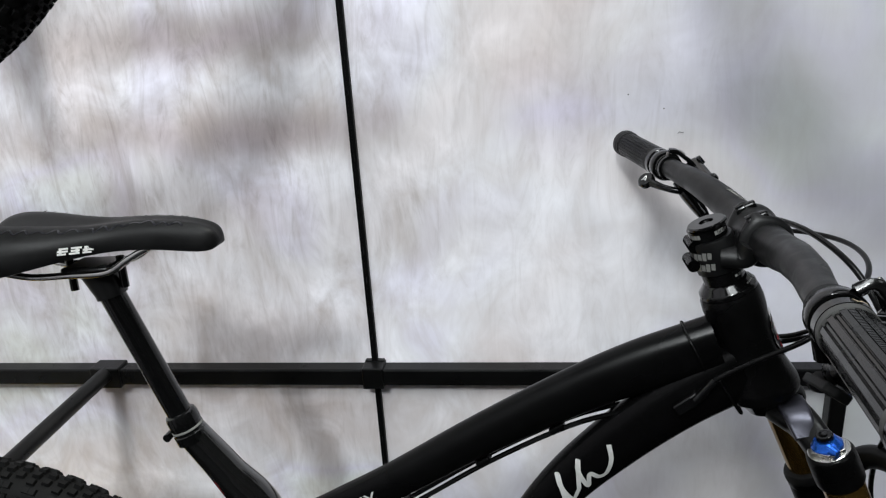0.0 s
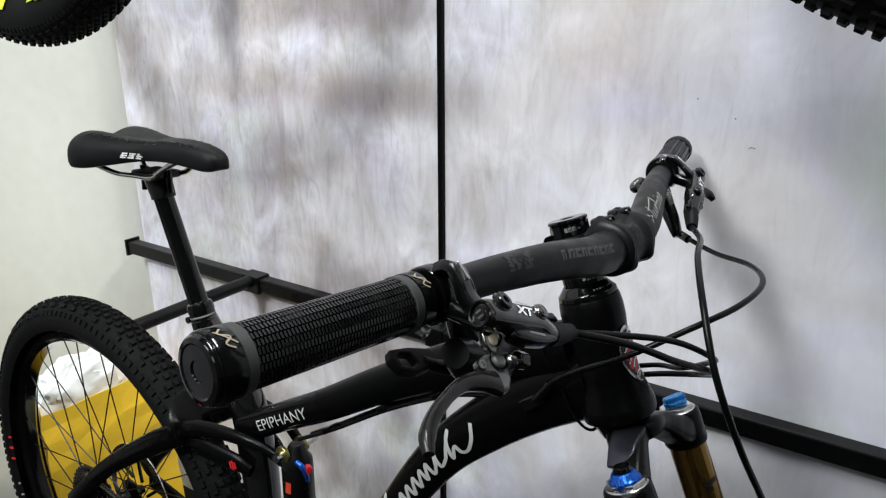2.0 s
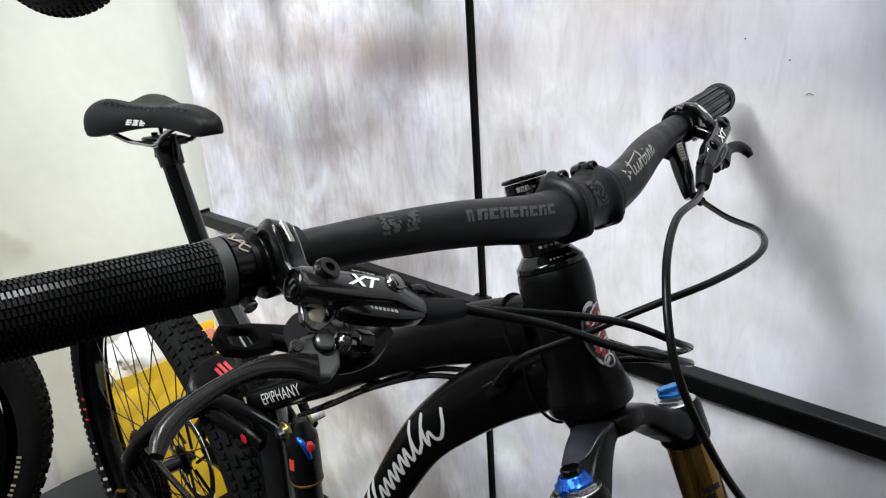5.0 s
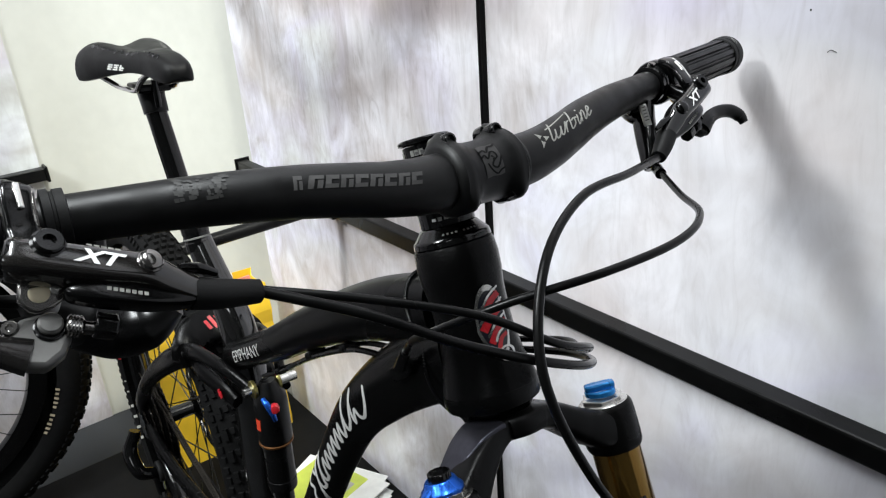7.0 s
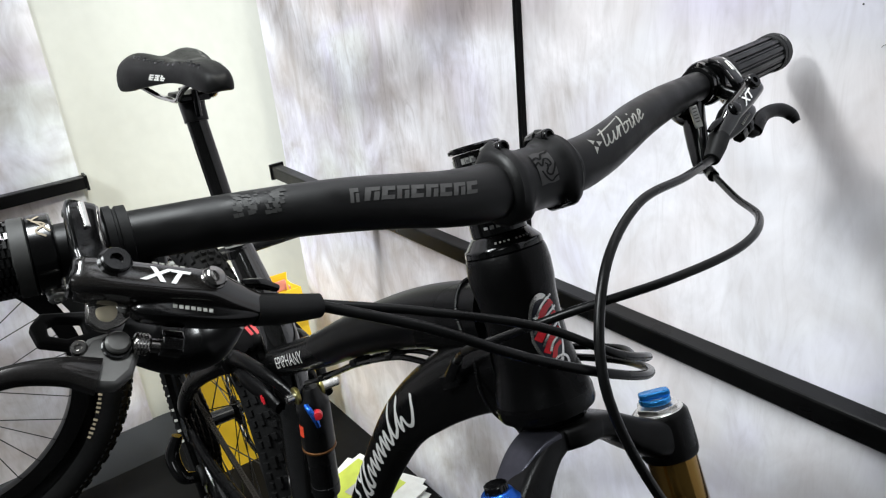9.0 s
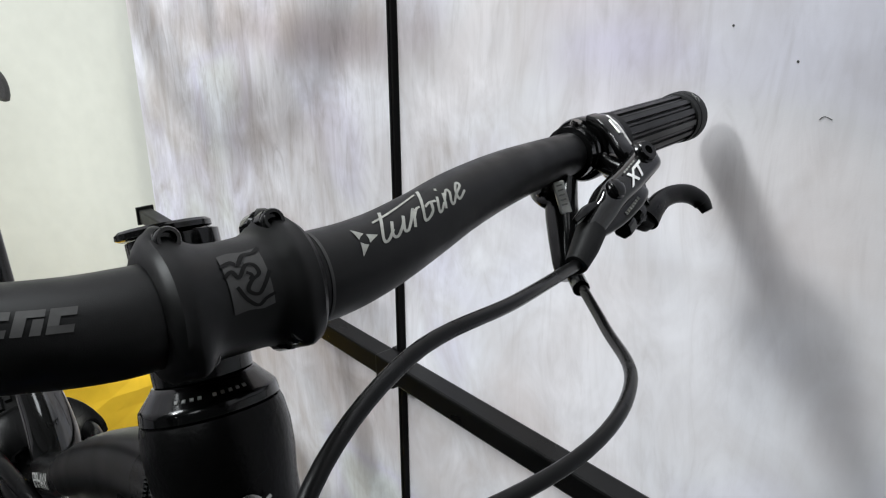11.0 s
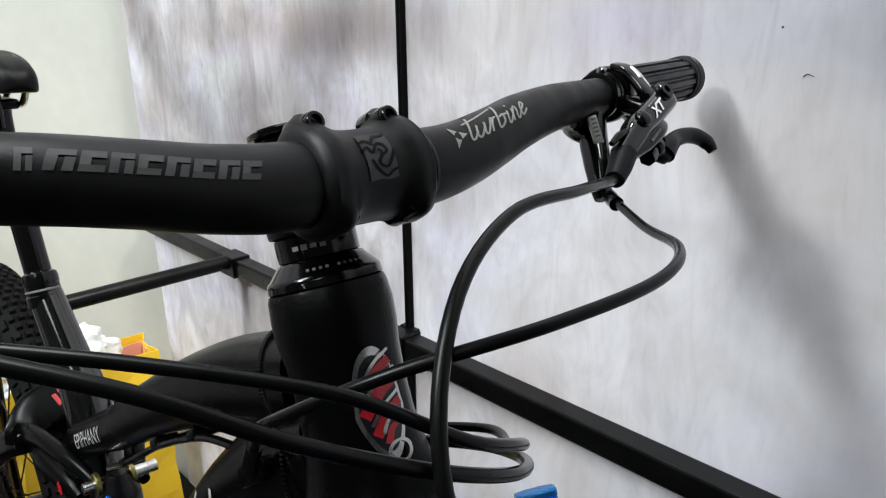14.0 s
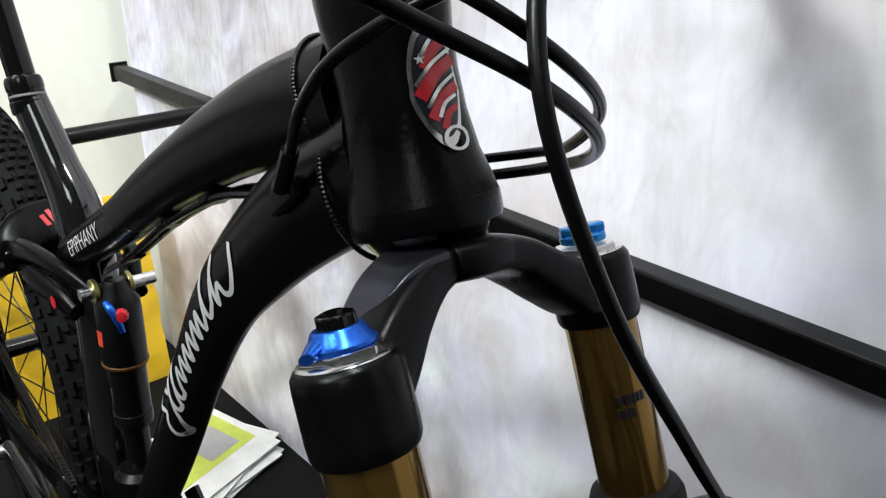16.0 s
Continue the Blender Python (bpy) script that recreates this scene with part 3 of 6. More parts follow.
AHEAD = Vector((0.935, 0, 0.355)).normalized()
TOP = Vector((0.4130, 0, 1.0230))
LEG = Vector((0.395, 0, -0.919)).normalized()
BIKE_LABEL = "black full-suspension mountain bike leaning on the printed wall"
bike = thing("mountain_bike", (0.13, -0.44, STAGE), BIKE_LABEL, "bicycle")


def fp(name, bm, mat, label="", parent=None, **more):
    return part(name, bm, mat, parent or bike, label, turn=FRAME_M, **more)


def sp(name, bm, mat, label="", parent=None, **more):
    return part(name, bm, mat, parent or bike, label, turn=STEER_M, **more)


def on_axis(s):
    return TOP + DOWN * s


def side_map(path, radii, start, lift=0.0006):
    """Maps (x along, y across) onto the right side of a tube of oval section."""
    pts = spline(path, 12)
    size = lerp_list([Vector((*r, 0)) for r in radii], len(pts))
    lens = [0.0]
    for a, b in zip(pts, pts[1:]):
        lens.append(lens[-1] + (b - a).length)

    def where(x, y):
        s = start + x
        i = 0
        while i < len(lens) - 2 and lens[i + 1] < s:
            i += 1
        f = (s - lens[i]) / (lens[i + 1] - lens[i])
        p = pts[i].lerp(pts[i + 1], f)
        d = (pts[min(i + 2, len(pts) - 1)] - pts[max(i - 1, 0)]).normalized()
        up, half, _ = size[i].lerp(size[i + 1], f)
        nrm = Vector((-d.z, 0, d.x))
        side = half * max(0.02, 1 - min(1, abs(y / up) ** (2 / 0.9))) ** 0.45
        return p + nrm * y + Vector((0, -side - lift, 0))

    return where


TT = [(-0.045, 0, 0.728), (0.03, 0, 0.771), (0.105, 0, 0.813), (0.194, 0, 0.8685), (0.281, 0, 0.917), (0.345, 0, 0.947), (0.412, 0, 0.972)]
TT_SIZE = [(0.0195, 0.0160), (0.0185, 0.0160), (0.0195, 0.0160), (0.0208, 0.0165), (0.0232, 0.0170), (0.0255, 0.0180), (0.0270, 0.0190)]
top_tube = fp("top_tube", tube(TT, TT_SIZE, 24, up=(0, 1, 0), power=0.9), FRAME, "arched satin black top tube")
DT = [(0.028, 0, 0.42), (0.101, 0, 0.535), (0.164, 0, 0.637), (0.219, 0, 0.733), (0.269, 0, 0.809), (0.319, 0, 0.862), (0.377, 0, 0.911), (0.435, 0, 0.949)]
DT_SIZE = [(0.0205, 0.0165)] * 2 + [(0.0210, 0.0165), (0.0215, 0.0165), (0.0240, 0.0170), (0.0270, 0.0180), (0.0290, 0.0195), (0.030, 0.0220)]
down_tube = fp("down_tube", tube(DT, DT_SIZE, 24, up=(0, 1, 0), power=0.9), FRAME, "thick curved satin black down tube")


head_tube = sp("head_tube", lathe(on_axis(0), DOWN, [(0.019, 0.0050), (0.0244, 0.0052), (0.0252, 0.0056), (0.0260, 0.008), (0.0268, 0.016), (0.0264, 0.026), (0.0250, 0.036), (0.0243, 0.050), (0.0247, 0.066), (0.0268, 0.082), (0.0295, 0.092), (0.0312, 0.099), (0.0316, 0.1005), (0.0317, 0.1075), (0.0309, 0.1098), (0.024, 0.1102)], 48), LEATHERY, "flared black head tube with crackled paint")
sp("headset_cap", lathe(on_axis(-0.0068), DOWN, [(0.0175, 0), (0.0186, 0.0004), (0.0196, 0.0018), (0.0238, 0.0066), (0.0247, 0.0076), (0.0249, 0.0090), (0.0252, 0.0114), (0.0246, 0.0118)], 48), GLOSS, "gloss black headset cap", parent=head_tube)
for q in range(9):
    a = radians(-48 + q * 7 + (6 if q > 3 else 0))
    side_dir = AHEAD * math.cos(a) + Vector((0, 1, 0)) * math.sin(a)
    sp("print_mark", block(frame_of(on_axis(-0.0024) + side_dir * 0.0221, Vector((0, 1, 0)) * math.cos(a) - AHEAD * math.sin(a), side_dir * 0.75 - DOWN * 0.66), (0.0013, 0.0013, 0.0003)), INK_MID, parent=head_tube, smooth=False)
sp("headset_seam", lathe(on_axis(0.0992), DOWN, [(0.0304, 0), (0.0315, 0.0003), (0.0315, 0.0008), (0.0304, 0.0011)], 40), LEATHERY, parent=head_tube)


def weld(centre, normal, ra, rb, name="weld_bead", parent=None):
    """A row of overlapping weld beads round a joint."""
    m = frame_of(centre, normal, (0, 0, 1))
    bm = bmesh.new()
    n = 96
    for k in range(n):
        a = 2 * math.pi * k / n
        p = m @ Vector((0.0, ra * math.cos(a), rb * math.sin(a)))
        bmesh.ops.create_icosphere(bm, subdivisions=1, radius=0.0016, matrix=Matrix.Translation(p))
    return fp(name, bm, FRAME, parent=parent or head_tube)


weld((0.393, 0, 0.966), (0.89, 0, 0.45), 0.0192, 0.0272)
weld((0.420, 0, 0.931), (0.86, 0, 0.52), 0.0232, 0.0322)

# Badge on the front of the head tube
def head_map(s0, turn0=0.0):
    prof = [(0.0268, 0.016), (0.0264, 0.026), (0.0250, 0.036), (0.0243, 0.050), (0.0247, 0.066), (0.0268, 0.082), (0.0295, 0.092), (0.0312, 0.099)]

    def where(x, y, lift=0.0007):
        s = s0 - y
        r = prof[0][0]
        for (ra, sa), (rb, sb) in zip(prof, prof[1:]):
            if sa <= s <= sb:
                r = ra + (rb - ra) * (s - sa) / (sb - sa)
        a = turn0 + x / r
        return on_axis(s) + (AHEAD * math.cos(a) + Vector((0, 1, 0)) * math.sin(a)) * (r + lift)

    return where


def flat_shape(outline):
    bm = bmesh.new()
    bm.faces.new([bm.verts.new((x, y, 0)) for x, y in outline])
    bmesh.ops.triangulate(bm, faces=bm.faces[:])
    return bm


hm = head_map(0.0565, -0.16)


def crest(scale):
    pts = []
    for k in range(40):
        a = 2 * math.pi * k / 40
        y = math.sin(a)
        x = math.cos(a) * (0.0115 if y < 0 else 0.0105)
        pts.append((x * scale * (1 - 0.22 * max(0, -y)), y * 0.0235 * scale))
    return pts


sp("badge", laid(flat_shape(crest(1.0)), lambda x, y: hm(x, y, 0.0012), 0.003), SILVER, "striped red and silver shield badge", parent=head_tube)
sp("badge_field", laid(flat_shape(crest(0.84)), lambda x, y: hm(x, y, 0.0016), 0.003), NAVY, parent=head_tube)
for k, (x0, y0, x1, y1, w) in enumerate(((-0.004, 0.006, 0.0075, 0.0165, 0.0048), (-0.0075, -0.004, 0.0090, 0.0088, 0.0056), (-0.0045, -0.0125, 0.0085, -0.0008, 0.0046), (-0.001, -0.0165, 0.0068, -0.0088, 0.003))):
    sp("badge_stripe", laid(ribbon([[(x0, y0), ((x0 + x1) / 2 - 0.0008, (y0 + y1) / 2 + 0.0016), (x1, y1)]], w), lambda x, y: hm(x, y, 0.0020), 0.003), RED, parent=head_tube)
    sp("badge_line", laid(ribbon([[(x0 - 0.001, y0 + 0.0045), ((x0 + x1) / 2 - 0.0015, (y0 + y1) / 2 + 0.0055), (x1, y1 + 0.0042)]], 0.0016), lambda x, y: hm(x, y, 0.0024), 0.003), SILVER, parent=head_tube)
sp("badge_star", laid(flat_shape([((0.0022 if k % 2 == 0 else 0.0009) * math.sin(math.pi * k / 5) - 0.0052, (0.0022 if k % 2 == 0 else 0.0009) * math.cos(math.pi * k / 5) + 0.0098) for k in range(10)]), lambda x, y: hm(x, y, 0.0023)), INK_WHITE, parent=head_tube)
ring_pts = [(0.0048 * math.cos(2 * math.pi * k / 14) + 0.003, 0.0042 * math.sin(2 * math.pi * k / 14) - 0.0205) for k in range(15)]
sp("badge_ring", laid(ribbon([ring_pts], 0.0017), lambda x, y: hm(x, y, 0.0022), 0.003), SILVER, parent=head_tube)

# Lettering on the frame: model word, and a flowing silver mark
fp("model_lettering", laid(words("EPIPHANY", 0.0135, 0.0, 0.102), side_map(TT, TT_SIZE, 0.098), 0.005), INK_SILVER, "silver model name", parent=top_tube)
SCRIPT = [
    [(-0.098, 0.006), (-0.110, 0.019), (-0.123, 0.012), (-0.116, 0.000), (-0.124, -0.006), (-0.128, -0.018), (-0.119, -0.025), (-0.106, -0.016)],
    [(-0.106, -0.016), (-0.090, 0.012), (-0.088, 0.020), (-0.094, 0.012), (-0.098, -0.012), (-0.090, -0.016)],
    [(-0.090, -0.016), (-0.074, 0.012), (-0.072, 0.021), (-0.078, 0.012), (-0.082, -0.012), (-0.074, -0.015)],
    [(-0.074, -0.015), (-0.062, 0.004), (-0.060, -0.012), (-0.048, 0.004), (-0.046, -0.013), (-0.034, 0.004), (-0.032, -0.013), (-0.020, 0.004), (-0.018, -0.013), (-0.006, 0.004), (-0.004, -0.013), (0.006, 0.004), (0.008, -0.013), (0.016, -0.008)],
    [(0.016, -0.008), (0.028, 0.016), (0.030, 0.022), (0.024, 0.008), (0.022, -0.012), (0.034, -0.008)],
    [(0.034, -0.008), (0.050, 0.014), (0.053, 0.019), (0.046, 0.008), (0.042, -0.013), (0.052, -0.002), (0.056, -0.012), (0.064, -0.014), (0.076, -0.004), (0.084, 0.012)],
]
SCRIPT = [[(x * 1.10 - 0.002, y * 0.82) for x, y in st] for st in SCRIPT]
fp("script_mark", laid(ribbon(SCRIPT, 0.0048, 6), side_map(DT, DT_SIZE, 0.446), 0.006), INK_SILVER, "flowing silver script mark", parent=down_tube)

# Cables under the top tube, clips and the bright slot by the joint
fp("gear_cable", tube([(0.335, 0.006, 0.906), (0.28, 0.006, 0.887), (0.20, 0.006, 0.843), (0.12, 0.006, 0.790), (0.07, 0.006, 0.758)], 0.0026, 8, n=5), HOSE, parent=top_tube)
fp("gear_cable", tube([(0.335, -0.006, 0.904), (0.28, -0.006, 0.885), (0.20, -0.006, 0.841), (0.12, -0.006, 0.788), (0.06, -0.006, 0.752)], 0.0026, 8, n=5), HOSE, parent=top_tube)
for x, z in ((0.268, 0.881), (0.195, 0.841), (0.11, 0.783)):
    fp("cable_clip", block(pose(x, 0, z, 0, -33, 0), (0.016, 0.018, 0.007)), FRAME, parent=top_tube, smooth=False, bevel=0.002)
fp("cable_port", block(pose(0.385, -0.0225, 0.921, 0, -38, 0), (0.026, 0.006, 0.012)), GLOSS, parent=down_tube, bevel=0.002)

# Seat tube, dropper post, saddle
ST = [(-0.120, 0.000, 0.862), (-0.086, 0.007, 0.806), (-0.058, 0.012, 0.755), (-0.040, 0.012, 0.66), (-0.015, 0, 0.54), (0.012, 0, 0.42)]
fp("seat_tube", tube(ST, [(0.0165, 0.0165), (0.0190, 0.0188), (0.026, 0.023), (0.026, 0.024), (0.022, 0.021), (0.022, 0.022)], 24, up=(0, 1, 0)), SEAT_PAINT, "gloss black seat tube")
POST = Vector((-0.053, -0.007, 0.162)).normalized()
SEAT_BY = -0.010
p0 = Vector((-0.121, -0.001, 0.866))
collar = fp("seat_collar", lathe(p0 - POST * 0.016, POST, [(0.0156, 0), (0.0174, 0.001), (0.0174, 0.011), (0.0164, 0.012), (0.0164, 0.022), (0.0170, 0.0225), (0.0170, 0.030), (0.0158, 0.034), (0.0128, 0.036)], 32), GLOSS, "black seat collar with a pale printed band")
fp("printed_band", lathe(p0 + POST * -0.0015, POST, [(0.0162, 0.0005), (0.0168, 0.001), (0.0168, 0.0028), (0.0162, 0.0033)], 32), INK_MID, parent=collar)
fp("clamp_bolt", rod(p0 - POST * 0.009 + Vector((-0.022, -0.012, 0)), p0 - POST * 0.009 + Vector((-0.022, 0.012, 0)), 0.0045, 10), GLOSS, parent=collar)
post = fp("seat_post", rod(p0, Vector((-0.173, SEAT_BY, 1.022)), 0.0128, 28), GLOSS, "glossy black dropper seat post")
fp("post_head", tube([(-0.1715, SEAT_BY, 1.0185), (-0.1735, SEAT_BY, 1.0255), (-0.178, SEAT_BY, 1.036), (-0.180, SEAT_BY, 1.044)], [(0.0146, 0.0144), (0.0150, 0.0146), (0.0165, 0.0150), (0.0200, 0.0155)], 24, up=(0, 1, 0), power=0.8), SHOCK, parent=post)
fp("saddle_clamp", block(pose(-0.184, SEAT_BY, 1.049, 0, -2, 0), (0.052, 0.040, 0.010)), SHOCK, parent=post, bevel=0.003)
for x, z in ((-0.212, 1.036), (-0.156, 1.040)):
    fp("clamp_bolt", rod((x, SEAT_BY, z - 0.012), (x, SEAT_BY, z + 0.02), 0.0042, 10), GLOSS, parent=post)
for sgn in (-1, 1):
    fp("saddle_rail", tube([(-0.062, SEAT_BY + sgn * 0.010, 1.082), (-0.105, SEAT_BY + sgn * 0.016, 1.076), (-0.132, SEAT_BY + sgn * 0.021, 1.064), (-0.158, SEAT_BY + sgn * 0.022, 1.050), (-0.20, SEAT_BY + sgn * 0.022, 1.047), (-0.238, SEAT_BY + sgn * 0.022, 1.045), (-0.262, SEAT_BY + sgn * 0.030, 1.052), (-0.288, SEAT_BY + sgn * 0.044, 1.064)], 0.0035, 10, n=6), CHROME, "polished steel saddle rail")


def saddle_mesh():
    # x, half width, top height, skirt height
    rows = [(-0.0402, 0.004, 1.0800, 1.0765), (-0.0415, 0.0100, 1.0862, 1.0718), (-0.0455, 0.0150, 1.0915, 1.0688), (-0.055, 0.0188, 1.0955, 1.0675), (-0.08, 0.0208, 1.0995, 1.0680), (-0.11, 0.0228, 1.1005, 1.0695), (-0.14, 0.0262, 1.0990, 1.0695), (-0.17, 0.033, 1.0975, 1.0665), (-0.20, 0.044, 1.0980, 1.0605), (-0.23, 0.054, 1.1005, 1.0540), (-0.258, 0.0615, 1.1025, 1.0480), (-0.278, 0.0645, 1.1025, 1.0465), (-0.290, 0.0630, 1.1010, 1.0485), (-0.301, 0.056, 1.097, 1.054), (-0.3085, 0.043, 1.091, 1.062), (-0.311, 0.03, 1.086, 1.069)]
    bm = bmesh.new()
    rings = []
    for x, hw, top, low in rows:
        x = -0.305 + (x + 0.311) * 0.955
        ring = []
        back = max(0.0, min(1.0, (-0.14 - x) / 0.12))
        for k in range(17):
            s = -1 + k / 8
            a = s * math.pi / 2
            y = hw * math.copysign(abs(math.sin(a)) ** 0.8, a)
            z = low + (top - low) * (math.cos(a) ** 0.55 if abs(s) < 1 else 0)
            z -= back * 0.016 * math.exp(-((y / 0.016) ** 2))
            z -= (1 - back) * 0.003 * math.exp(-((y / 0.007) ** 2))
            ring.append(bm.verts.new((x, y + SEAT_BY, z)))
        for k in range(15, 0, -1):
            s = -1 + k / 8
            ring.append(bm.verts.new((x, hw * 0.9 * s + SEAT_BY, low + (0.003 + (top - low) * 0.35 * (1 - s * s)) * max(0.0, min(1.0, (-0.06 - x) / 0.04)))))
        rings.append(ring)
    n = len(rings[0])
    for p, q in zip(rings, rings[1:]):
        for k in range(n):
            bm.faces.new((p[k], p[(k + 1) % n], q[(k + 1) % n], q[k]))
    bm.faces.new(rings[0])
    bm.faces.new(list(reversed(rings[-1])))
    bmesh.ops.smooth_vert(bm, verts=bm.verts, factor=0.3, use_axis_x=True, use_axis_y=True, use_axis_z=True)
    return bm


saddle = fp("saddle", saddle_mesh(), COVER, "black padded saddle with a channel and embroidery")
sub = saddle.modifiers.new("soft", "SUBSURF")
sub.levels = sub.render_levels = 1
skin = saddle_mesh()
SADDLE_SKIN = BVHTree.FromBMesh(skin)
skin.free()
# white mark of three blocky signs on the skirt, glossy stitching along the upper edge


def saddle_side(x0, z0):
    def where(x, y):
        xx = x0 + x
        hw = 0.0405 + (-0.190 - xx) * 0.36
        return Vector((xx, SEAT_BY - hw - 0.0006 + (y * 0.25), z0 + y))

    return where


mark = bmesh.new()
for k in range(3):
    x = -0.0145 + k * 0.0148
    for y in (-0.0034, 0.0, 0.0034):
        block(pose(x + y * 0.4, y, 0), (0.0105 if (k + int(y * 1000)) % 2 else 0.0125, 0.0024, 0.0002), mark)
    block(pose(x - 0.0025 + 0.0045 * (k % 2), 0, 0), (0.0036, 0.0090, 0.0002), mark)
bmesh.ops.scale(mark, vec=(0.72, 0.72, 1), verts=mark.verts)
fp("saddle_mark", laid(mark, saddle_side(-0.176, 1.0768), 1), INK_WHITE, parent=saddle, smooth=False)
rng = random.Random(7)
for sgn in (-1, 1):
    strokes = []
    for k in range(13):
        x = -0.262 + k * 0.0145
        strokes += [(x, rng.uniform(-0.003, 0.001)), (x + 0.006, rng.uniform(0.002, 0.006)), (x + 0.011, rng.uniform(-0.002, 0.003))]
    bm = ribbon([strokes], 0.0022, 4)
    for v in bm.verts:
        x, y = v.co.x, v.co.y
        hw = 0.021 + max(0, -0.115 - x) * 0.30
        across = SEAT_BY + sgn * (hw * 0.66 - y * 0.8)
        hit = SADDLE_SKIN.ray_cast(Vector((x, across, 1.2)), Vector((0, 0, -1)))[0]
        v.co = Vector((x, across, (hit.z if hit else 1.095) + 0.0003))
    fp("embroidery", bm, STITCH, parent=saddle)

# Rear triangle: stays, rocker link, shock
AXLE = Vector((-0.421, 0, 0.441))
MID = 0.012
for sgn in (-1, 1):
    fp("seat_stay", tube([(-0.138, MID + sgn * 0.050, 0.701), (-0.19, MID + sgn * 0.058, 0.672), (-0.31, MID + sgn * 0.064, 0.590), (-0.40, MID + sgn * 0.066, 0.510), (-0.445, MID + sgn * 0.066, 0.462)], [(0.017, 0.009), (0.017, 0.010), (0.014, 0.009), (0.014, 0.009), (0.02, 0.006)], 16, up=(0, 1, 0), power=0.8), FRAME, "black rear stay")
    fp("chain_stay", tube([(0.0, MID + sgn * 0.034, 0.43), (-0.15, MID + sgn * 0.052, 0.425), (-0.30, MID + sgn * 0.064, 0.43), (-0.43, MID + sgn * 0.066, 0.443)], [(0.020, 0.010), (0.016, 0.009), (0.013, 0.008), (0.018, 0.006)], 14, up=(0, 1, 0), power=0.8), FRAME)
    link = fp("rocker_link", tube([(-0.150, MID + sgn * 0.046, 0.699), (-0.095, MID + sgn * 0.044, 0.722), (-0.03, MID + sgn * 0.034, 0.726), (0.012, MID + sgn * 0.022, 0.716), (0.030, MID + sgn * 0.020, 0.708)], [(0.014, 0.007), (0.011, 0.007), (0.009, 0.007), (0.008, 0.006), (0.007, 0.005)], 14, up=(0, 1, 0)), FRAME, "curved black rocker link")
    fp("lower_link", tube([(-0.138, MID + sgn * 0.042, 0.690), (-0.10, MID + sgn * 0.040, 0.688), (-0.05, MID + sgn * 0.032, 0.684), (-0.025, MID + sgn * 0.026, 0.676)], [(0.010, 0.006), (0.015, 0.007), (0.013, 0.007), (0.010, 0.006)], 14, up=(0, 1, 0)), FRAME, parent=link)
    fp("joint_bolt", lathe((-0.146, MID + sgn * 0.054, 0.698), (0, sgn, 0), [(0.010, -0.012), (0.010, 0), (0.008, 0.002), (0.004, 0.002)], 20), GLOSS, parent=link)
# arched bridge over the tyre with a red emblem
OVER = Vector((0.67, 0, 0.742)).normalized()
bridge = fp("rear_bridge", tube([(-0.142, MID - 0.054, 0.692), (-0.146, MID - 0.046, 0.708), (-0.158, MID - 0.026, 0.720), (-0.163, MID, 0.7225), (-0.158, MID + 0.026, 0.720), (-0.146, MID + 0.046, 0.708), (-0.142, MID + 0.054, 0.692)], [(0.014, 0.005), (0.018, 0.005), (0.024, 0.0045), (0.026, 0.0045), (0.024, 0.0045), (0.018, 0.005), (0.014, 0.005)], 16, up=OVER, power=0.8), FRAME, "arched black bridge with a red emblem")


def emblem(where, towards, size, holder):
    m = frame_of(where, (0, 1, 0) if abs(towards[1]) < 0.5 else (1, 0, 0), towards)
    for q in (-1, 0, 1):
        fp("emblem_stripe", block(m @ pose(q * size * 0.55, q * size * 0.15, 0, 0, 0, 18), (size * 0.34, size * (1.5 if q == 0 else 1.05), 0.001)), RED, parent=holder, smooth=False)


emblem(Vector((-0.163, MID, 0.7225)) + OVER * 0.0052, OVER, 0.014, bridge)
emblem(Vector((-0.045, MID - 0.0395, 0.684)), Vector((0, -1, 0)), 0.0085, link)
shock = fp("shock", lathe((0.043, 0.004, 0.735), (0.03, 0, -1), [(0.0082, 0), (0.0107, 0.004), (0.0135, 0.012), (0.0193, 0.020), (0.0201, 0.03), (0.0201, 0.078), (0.0184, 0.084), (0.0172, 0.09), (0.0172, 0.15), (0.0119, 0.153), (0.0119, 0.20), (0.0098, 0.23)], 32), SHOCK, "black rear shock with an amber ring")
fp("amber_ring", lathe((0.0455, 0.004, 0.655), (0.03, 0, -1), [(0.0190, 0), (0.0207, 0.001), (0.0207, 0.003), (0.0190, 0.0045)], 32), AMBER, parent=shock)
fp("shock_sleeve", lathe((0.047, 0.004, 0.60), (0.03, 0, -1), [(0.0170, 0), (0.0178, 0.001), (0.0178, 0.012), (0.017, 0.013)], 32), SHOCK, parent=shock)
fp("shock_bolt", rod((0.036, -0.024, 0.724), (0.036, 0.042, 0.724), 0.0058, 14), SILVER, parent=shock)
for y in (-0.014, 0.016):
    fp("spacer", lathe((0.036, y, 0.724), (0, 1, 0), [(0.011, 0), (0.0115, 0.0006), (0.0115, 0.004), (0.010, 0.0048)], 20), BRASS, parent=shock)
fp("blue_lever", tube([(0.058, -0.010, 0.722), (0.066, -0.009, 0.718), (0.069, -0.005, 0.706), (0.068, -0.002, 0.695)], [0.0028, 0.0036, 0.0034, 0.0026], 10), BLUE, parent=shock)
fp("red_dial", lathe((0.066, -0.001, 0.711), (0.9, -0.3, 0.1), [(0.0062, 0), (0.0062, 0.005), (0.0050, 0.007), (0.002, 0.0075)], 10), RED, parent=shock)
